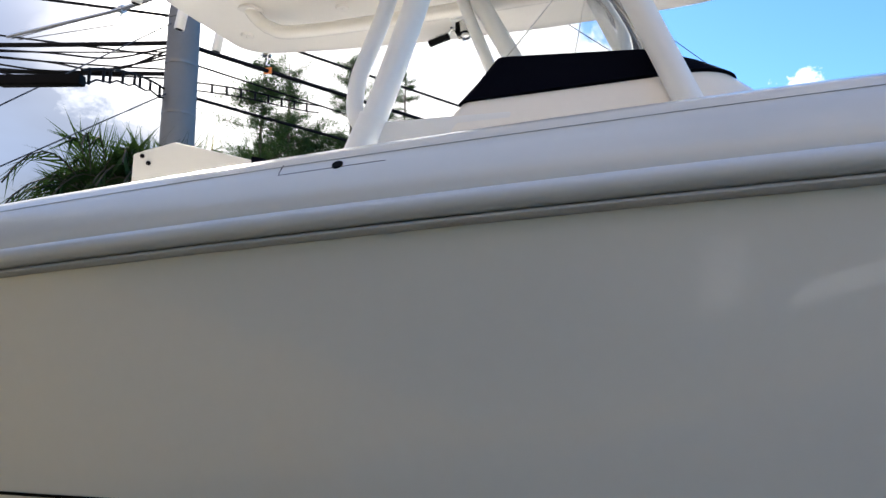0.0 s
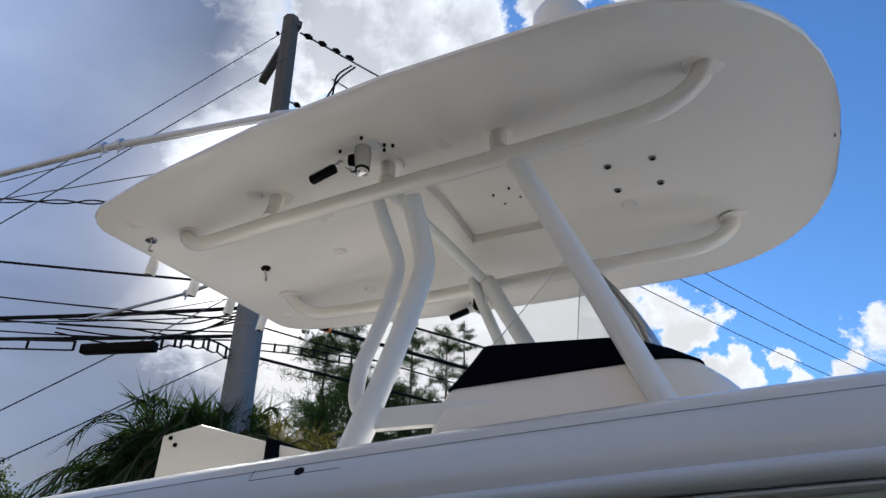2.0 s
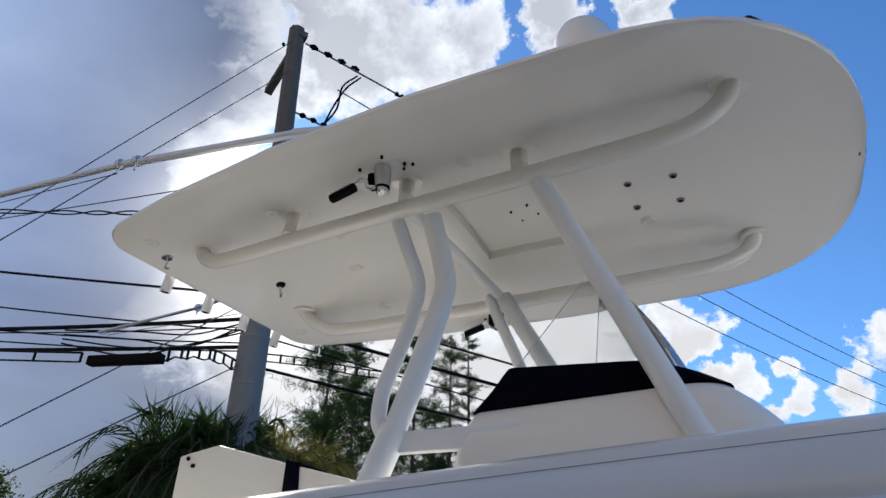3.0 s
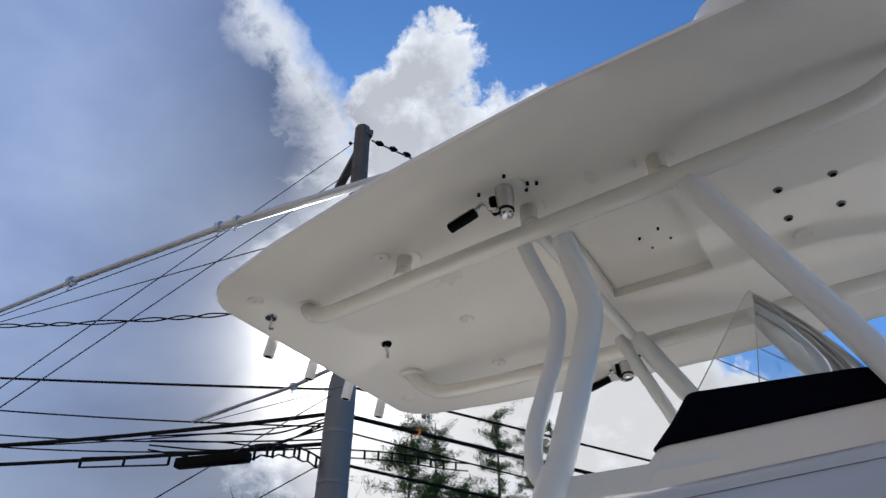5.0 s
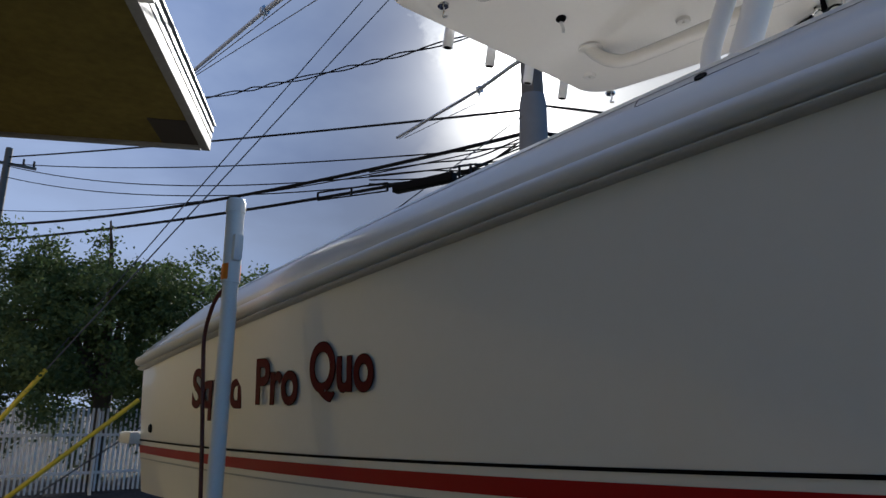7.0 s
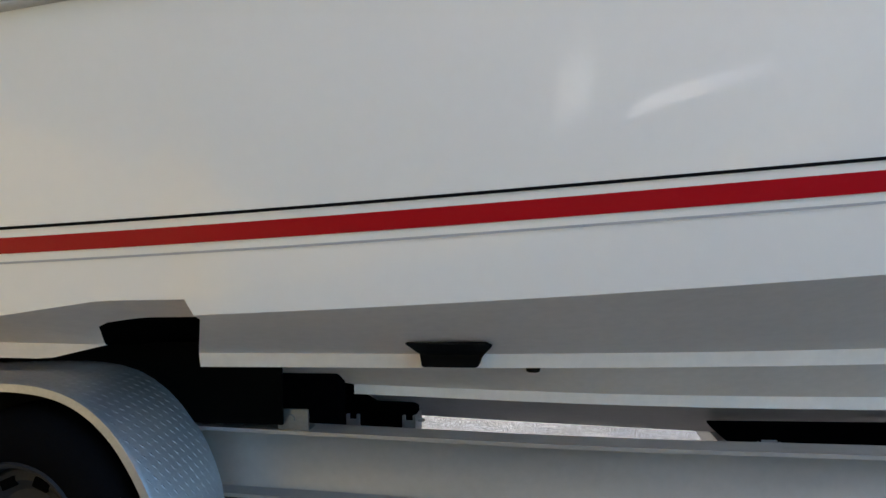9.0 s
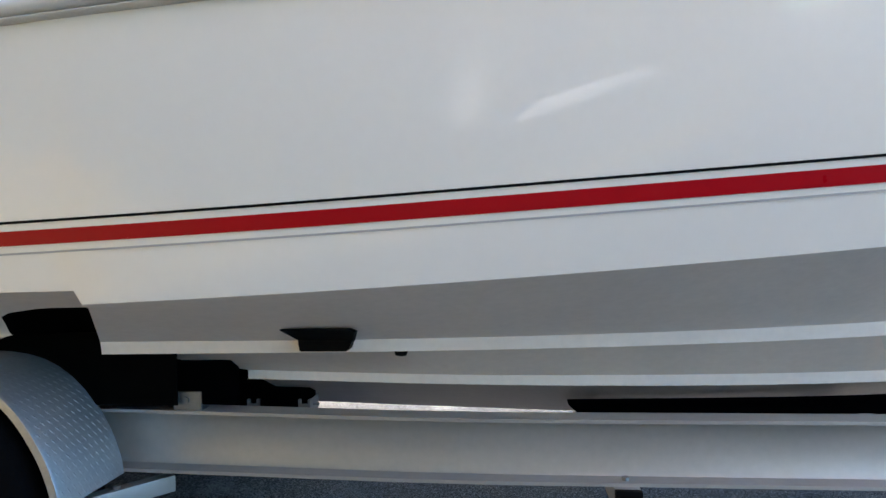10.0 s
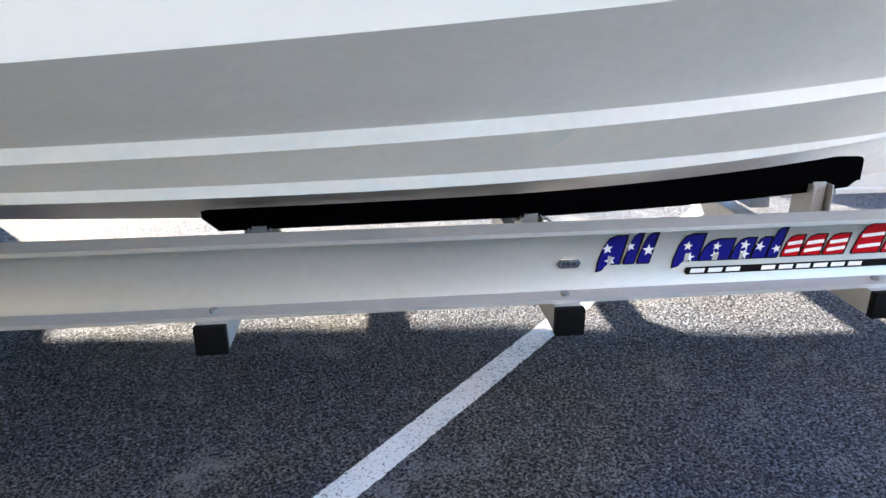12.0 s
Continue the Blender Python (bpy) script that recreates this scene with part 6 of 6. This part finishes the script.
def wires():
    P = Vector((PX, PY, 0))
    up = Vector((0, 0, 1))
    # heavy bundles to the far pole and on behind the boat
    for z, zf, sag, r in ((8.0, 8.95, 0.45, 0.050), (7.3, 8.3, 0.25, 0.045), (8.62, 12.0, 0.1, 0.032), (7.7, 11.7, 0.35, 0.02), (7.4, 11.6, 0.8, 0.018), (7.2, 11.1, 0.8, 0.018), (7.8, 9.6, 0.6, 0.016)):
        span("overhead_cable", P + up * z + lineway * 0.3, FAR + up * zf, sag, r)
    # two strands twisted round each other
    a, c, n = P + up * 11.0 + lineway * 0.3, FAR + up * 13.8, 160
    across = lineway.cross(up)
    twin = thing("twisted_cable", a, "pair of dark cables loosely twisted round each other", "cable", "overhead wires")
    for phase in (0.0, math.pi):
        pts = []
        for i in range(n + 1):
            k, turn = i / n, phase + 2 * math.pi * i / 16 + 0.8 * math.sin(i * 0.21)
            pts.append(a.lerp(c, k) + up * (-2.4 * k * (1 - k) + 0.050 * math.cos(turn)) + across * (0.050 * math.sin(turn)))
        part("strand", tube(pts, 0.022, 6), "cable", twin)
    for z, zf, sag, r in ((7.98, 8.6, 0.6, 0.055), (6.85, 7.6, 0.8, 0.04), (7.6, 7.9, 0.9, 0.022), (8.70, 9.4, 0.5, 0.035)):
        span("overhead_cable", P + up * z, RIGHT + up * zf, sag, r)
    # lashed ladder of drip cables between the pole and the splice case
    lad = thing("cable_ladder", (PX, PY, 6.6), "black looped ladder of aerial cable beside the pole", "cable")
    ends = (Vector((-8.83, 6.23, 5.84)), P + up * 6.75 + Vector((-0.2, -0.25, 0)))
    top_run = [ends[0].lerp(ends[1], k / 14) + up * (0.16 * math.sin(math.pi * k / 14) ** 0.8 + 0.14) for k in range(15)]
    low_run = [p - up * (0.22 + 0.03 * math.sin(2.1 * k)) for k, p in enumerate(top_run)]
    part("upper_cable", tube(top_run, 0.022, 6), "cable", lad)
    part("lower_cable", tube(low_run, 0.018, 6), "cable", lad)
    for k in (1, 3, 4, 6, 8, 9, 11, 13):
        part("spacer", tube([top_run[k] + up * 0.02, low_run[k] - up * 0.02], 0.026, 6), "cable", lad)
    back = [ends[0] + lineway * (1.5 + 0.45 * k) + up * (0.10 + 0.02 * k) for k in range(5)]
    part("upper_cable", tube(back, 0.018, 6), "cable", lad)
    part("lower_cable", tube([p - up * 0.17 for p in back], 0.016, 6), "cable", lad)
    for p in back[::2]:
        part("spacer", tube([p, p - up * 0.17], 0.024, 6), "cable", lad)
    along = (Vector((RIGHT.x, RIGHT.y, 0)) - P).normalized()
    on = [P + along * (0.35 + 0.34 * k) + up * (7.20 + 0.026 * k + 0.03 * math.sin(0.6 * k)) for k in range(10)]
    part("upper_cable", tube(on, 0.020, 6), "cable", lad)
    part("lower_cable", tube([p - up * 0.18 for p in on], 0.018, 6), "cable", lad)
    for p in on[1:9]:
        part("spacer", tube([p + up * 0.02, p - up * 0.20], 0.026, 6), "cable", lad)
    for k in range(4):
        a0 = P + up * (7.6 + 0.08 * k) + Vector((-0.25, -0.2, 0))
        pts = smooth_path([a0, a0 + lineway * 1.2 + up * (-0.25 - 0.1 * (k % 3)), a0 + lineway * 2.6 - up * (0.5 - 0.12 * k), a0 + lineway * 4.4 - up * (0.15 - 0.03 * k)])
        tagged(link_mesh("slack_cable", tube(pts, 0.02, 6), "cable"), "black slack cable looping beside the pole", "cable", "overhead wires")
    for z, zf, dy in ((16.6, 14.6, 0.0), (15.8, 13.9, 0.8), (14.3, 12.8, 0.2)):
        span("power_line", P + up * z + rightway * (4.9 if z > 16 else 1.3), RIGHT + up * zf + Vector((0, dy, 0)), 1.6, 0.018, "thin_cable", "thin dark power line against the sky")
    # jumpers at the pole top
    for k in (0.0, 0.12):
        pts = smooth_path([P + up * 16.7 + rightway * (1.9 + k), P + up * 16.0 + rightway * (1.45 + k), P + up * 15.1 + rightway * (1.35 - k), P + up * 14.3 + rightway * 1.0])
        tagged(link_mesh("jumper_cable", tube(pts, 0.03, 6), "cable"), "black jumper cable hanging at the pole top", "cable", "overhead wires")
    pts = smooth_path([P + up * 16.7 + rightway * 3.3, P + up * 16.95 + rightway * 4.3, P + up * 16.6 + rightway * 5.0])
    tagged(link_mesh("jumper_cable", tube(pts, 0.03, 6), "cable"), "black jumper cable hanging at the pole top", "cable", "overhead wires")
    # guys with yellow guards
    for z, at in ((16.0, (-11.65, -0.66)), (17.25, (-13.4, -0.3)), (8.6, (-11.8, 0.25)), (7.0, (-11.9, 0.6))):
        g = Vector((at[0], at[1], 0.16))
        s = P + up * z
        span("guy_wire", s, g, 0.0, 0.013, "thin_cable", "grey guy wire running down to the ground", 2, "guy wire")
    for at, z in (((-11.65, -0.66), 16.0), ((-11.8, 0.25), 8.6)):
        g = Vector((at[0], at[1], 0.16))
        d = (P + up * z - g).normalized()
        tagged(link_mesh("guy_guard", tube([g, g + d * 2.3], 0.035, 8), "yellow"), "yellow plastic guard on a guy wire", "guy guard", "guy guards")
    # splice case and drip ladder on the lower bundle
    a = Vector((-8.83, 6.23, 5.80))
    bb = Vector((-10.22, 5.95, 5.82))
    case = thing("splice_case", a, "black splice case hung on the cable bundle", "cable box")
    part("case", box((-0.03, -0.09, -0.08), ((bb - a).length, 0.09, 0.09), 0.03, Matrix.Translation(a) @ (bb - a).to_track_quat("X", "Z").to_matrix().to_4x4()), "blackplastic", case)


wires()
tag = Vector((PX, PY, 8.02)) + (Vector((RIGHT.x, RIGHT.y, 0)) - Vector((PX, PY, 0))).normalized() * 2.0
tagged(link_mesh("cable_tag", box((tag.x - 0.10, tag.y - 0.02, tag.z - 0.16), (tag.x + 0.10, tag.y + 0.02, tag.z - 0.02), 0.01), "orange"), "small orange marker tag on an overhead cable", "cable tag")
far_pole = thing("utility_pole", (FAR.x, FAR.y, 0.0), "distant weathered timber utility pole with a crossarm", "utility pole")
part("pole_shaft", tube([(FAR.x, FAR.y, 0), (FAR.x, FAR.y, 12.4)], [0.20, 0.14], 10), "oldwood", far_pole)
part("crossarm", tube([Vector((FAR.x, FAR.y, 11.7)) + Vector((0.1, 0.99, 0)) * -1.1, Vector((FAR.x, FAR.y, 11.7)) + Vector((0.1, 0.99, 0)) * 1.1], 0.08, 4), "oldwood", far_pole)
for k in (-1.0, -0.5, 0.6, 1.0):
    part("insulator", tube([Vector((FAR.x, FAR.y + k, 11.75)), Vector((FAR.x, FAR.y + k, 12.05))], 0.05, 6), "blackplastic", far_pole)


# ---------------------------------------------------------------- trees
def leaf_quads(bm, centre, rnd, count, spread, length, width, droop=0.0):
    """A clump of small pointed leaves round a point."""
    for _ in range(count):
        p = Vector(centre) + Vector((rnd.gauss(0, 1), rnd.gauss(0, 1), rnd.gauss(0, 0.8))) * spread
        d = Vector((rnd.uniform(-1, 1), rnd.uniform(-1, 1), rnd.uniform(-0.8, 0.8) - droop)).normalized()
        s = d.orthogonal().normalized()
        s = Matrix.Rotation(rnd.uniform(0, 6.28), 3, d) @ s
        L, w = length * rnd.uniform(0.6, 1.3), width * rnd.uniform(0.7, 1.2)
        v = [bm.verts.new(p - d * L / 2), bm.verts.new(p + s * w / 2), bm.verts.new(p + d * L / 2), bm.verts.new(p - s * w / 2)]
        bm.faces.new(v)


def broadleaf(x, y, z0, height, radius, seed, label, clumps=170, per=52):
    rnd = random.Random(seed)
    t = thing("tree", (x, y, z0), label, "tree", "trees")
    trunk_top = Vector((x, y, z0 + height * 0.45))
    b = tube(smooth_path([(x, y, z0 - 0.1), (x + 0.1, y, z0 + height * 0.2), trunk_top]), 0.16, 10)
    crown_bm = B()
    for i in range(9):
        a = 2 * math.pi * i / 9 + rnd.uniform(-0.3, 0.3)
        e = Vector((x + math.cos(a) * radius * 0.6, y + math.sin(a) * radius * 0.6, z0 + height * rnd.uniform(0.5, 0.85)))
        add_tube(b, smooth_path([Vector((x, y, z0 + height * 0.25)), trunk_top.lerp(e, 0.5) + Vector((0, 0, 0.2)), e], 4), [0.09 * (1 - 0.8 * k / 8) for k in range(9)], 6)
    tips = []
    for i in range(16):
        a = 2 * math.pi * i / 16 + rnd.uniform(-0.4, 0.4)
        h = rnd.uniform(0.22, 0.86)
        r = radius * math.sin(math.pi * min(1, 0.15 + 0.8 * h)) ** 0.5 * rnd.uniform(0.35, 0.92)
        tips.append((Vector((x + math.cos(a) * r, y + math.sin(a) * r, z0 + height * h)), radius * rnd.uniform(0.13, 0.25)))
    for i in range(clumps):
        tip, spread = tips[rnd.randrange(len(tips))]
        c = tip + Vector((rnd.gauss(0, 1), rnd.gauss(0, 1), rnd.gauss(0, 0.75))) * spread
        leaf_quads(crown_bm, c, rnd, int(per * 2.9), 0.155, 0.095, 0.055)
    part("trunk", b, "bark", t, "grey branching trunk")
    part("crown", crown_bm, "leaf", t, "dense dark green leafy crown", False)


broadleaf(-14.6, 2.3, 0.16, 5.6, 2.9, 11, "dense dark green broadleaf tree behind a white fence", 430, 60)
broadleaf(-15.6, 6.6, 0.16, 5.1, 2.0, 12, "smaller dark green broadleaf tree", 190, 50)
broadleaf(-20.0, 0.2, 0.16, 5.1, 2.6, 13, "dark green broadleaf tree beside the fence", 240, 50)
broadleaf(-16.1, 9.1, 0.16, 5.0, 2.0, 14, "small broadleaf tree with light showing through", 300, 46)


def casuarina(x, y, z0, height, seed, lean=0.0, size=1.6):
    rnd = random.Random(seed)
    t = thing("pine_tree", (x, y, z0), "feathery dark green casuarina with open drooping branches", "tree", "casuarinas")
    top = Vector((x + lean, y, z0 + height))
    base = Vector((x, y, z0 - 0.1))
    b = tube([base, base.lerp(top, 0.5) + Vector((0.08, 0, 0)), top], [0.20, 0.12, 0.03], 8)
    c = B()
    for i in range(120):
        h = rnd.uniform(0.06, 0.985)
        a = rnd.uniform(0, 2 * math.pi)
        L = (0.30 + 1.7 * (1 - h) ** 0.75) * rnd.uniform(0.4, 1.25) * size
        p = base.lerp(top, h)
        e = p + Vector((math.cos(a) * L, math.sin(a) * L, L * rnd.uniform(0.05, 0.6)))
        mid = p.lerp(e, 0.5) + Vector((0, 0, -0.05 * L))
        add_tube(b, [p, mid, e], [0.030, 0.018, 0.006], 5)
        for k in range(6):
            g = 0.25 + 0.75 * k / 5
            q = p.lerp(mid, 2 * g) if g < 0.5 else mid.lerp(e, 2 * g - 1)
            f = q + Vector((math.cos(a) * 0.6 + rnd.gauss(0, 0.7), math.sin(a) * 0.6 + rnd.gauss(0, 0.7), rnd.uniform(-0.5, 0.9))) * (0.24 * size)
            for m in range(4):
                leaf_quads(c, q.lerp(f, m / 3), rnd, 8, 0.055 * size, 0.22 * size, 0.013 * size, 0.45)
    part("trunk", b, "bark", t, "thin straight trunk with ascending branches")
    part("crown", c, "needle", t, "wispy needle foliage", False)


for i, (az, d, el, ln, wide) in enumerate(((33.4, 36, 21.5, 0.4, 2.3), (30.4, 40, 21.8, -0.3, 1.9), (28.2, 43, 17.0, 0.0, 2.6), (25.6, 39, 22.6, 0.2, 1.7),
                                           (22.6, 40, 21.2, 0.3, 1.5), (20.8, 41, 21.9, 0.1, 1.2), (33.0, 44, 15.5, 0.0, 2.6), (23.6, 44, 16.0, 0.0, 2.2))):
    casuarina(0.0 - d * math.sin(radians(az)), -2.05 + d * math.cos(radians(az)), 0.0, 1.9 + d * math.tan(radians(el)), 30 + i, ln, wide)


def palm_clump(x, y, z0, height, seed, count, mat, label, spread=1.3):
    rnd = random.Random(seed)
    t = thing("palm", (x, y, z0), label, "palm", "palms")
    b = B()
    c = B()
    for s in range(4):
        sx, sy = x + rnd.uniform(-0.9, 0.9) * spread, y + rnd.uniform(-0.6, 0.6)
        th = height - rnd.uniform(1.5, 2.2)
        add_tube(b, [(sx, sy, z0 - 0.1), (sx + 0.05, sy, z0 + th)], [0.13, 0.10], 8)
        for i in range(count):
            a = rnd.uniform(0, 2 * math.pi)
            el = rnd.uniform(0.2, 1.35)
            L = rnd.uniform(1.7, 2.8)
            d = Vector((math.cos(a) * math.cos(el), math.sin(a) * math.cos(el), math.sin(el)))
            o = Vector((sx, sy, z0 + th))
            pts = [o + d * (L * k / 8) - Vector((0, 0, (0.42 + 0.45 * math.cos(el)) * (k / 8) ** 2.6 * L)) for k in range(9)]
            add_tube(b, pts, [0.016] * 9, 4)
            for k in range(2, 9):
                tan = (pts[k] - pts[k - 1]).normalized()
                sd = tan.orthogonal().normalized()
                for sgn in (-1, 1):
                    for q in range(2):
                        p = pts[k - 1].lerp(pts[k], q / 2)
                        e = (sd * sgn * 0.55 + tan * 1.5 - Vector((0, 0, 0.35))).normalized() * rnd.uniform(0.45, 0.90)
                        w = tan * 0.045
                        vs = [c.verts.new(p - w), c.verts.new(p + w), c.verts.new(p + e)]
                        c.faces.new(vs)
    part("stem_clump", b, "bark", t)
    part("fronds", c, mat, t, "long narrow palm leaflets", False)


for i, (az, d, ht, mt) in enumerate(((44.9, 15.5, 5.2, "palm"), (43.9, 15.0, 5.8, "palm"), (42.8, 15.5, 6.1, "palm"), (41.6, 15.0, 6.0, "palm"), (40.2, 16.0, 6.3, "palm"), (37.2, 17.0, 6.25, "drypalm"), (35.7, 17.5, 6.1, "drypalm"))):
    lab = "dark green palm clump with narrow upright fronds" if mt == "palm" else "yellow-green palm clump beside the pole"
    palm_clump(0.13 - d * math.sin(radians(az)), -2.09 + d * math.cos(radians(az)), 0.1, ht, 50 + i, 15, mt, lab, 0.45)


# ---------------------------------------------------------------- fence and what stands behind the boat
def fence():
    f = thing("fence", (-17.0, 4.0, 0.16), "white picket fence in front of the trees", "fence")
    a, c = Vector((-12.6, 7.5, 0.16)), Vector((-12.9, -4.0, 0.16))
    n = 150
    first = None
    for i in range(n):
        p = a.lerp(c, i / n)
        if first is None:
            bm = box((-0.010, -0.017, 0.05), (0.010, 0.017, 1.38), 0.003)
            bmesh.ops.translate(bm, verts=bm.verts[:], vec=(0, 0, 0.16))
            me = link_mesh("picket", bm, "fencepaint")
            first = me
            ob = me
        else:
            ob = new("picket", first.data)
        ob.location = (p.x - f.location.x, p.y - f.location.y, -0.16)
        ob.parent = f
    for z in (0.35, 0.95):
        part("fence_rail", tube([a + Vector((0.03, 0, z)), c + Vector((0.03, 0, z))], 0.03, 4), "fencepaint", f)
    for i in range(5):
        p = a.lerp(c, i / 4)
        part("fence_post", box((p.x + 0.03, p.y - 0.02, 0.1), (p.x + 0.10, p.y + 0.02, 1.50), 0.01), "fencepaint", f)


fence()


def kerb_wall():
    w = thing("low_wall", (8.0, 2.9, 0.0), "low pale concrete kerb wall with a white coping", "wall")
    part("wall_face", box((4.3, 2.78, -0.02), (12.0, 3.02, 0.275), 0.008), "palewall", w, "smooth pale grey face")
    part("plinth", box((4.28, 2.70, -0.02), (12.02, 2.778, 0.035), 0.006), "palewall", w)
    part("coping", box((4.28, 2.765, 0.283), (12.02, 3.05, 0.34), 0.010), "pvc", w, "white coping")


kerb_wall()
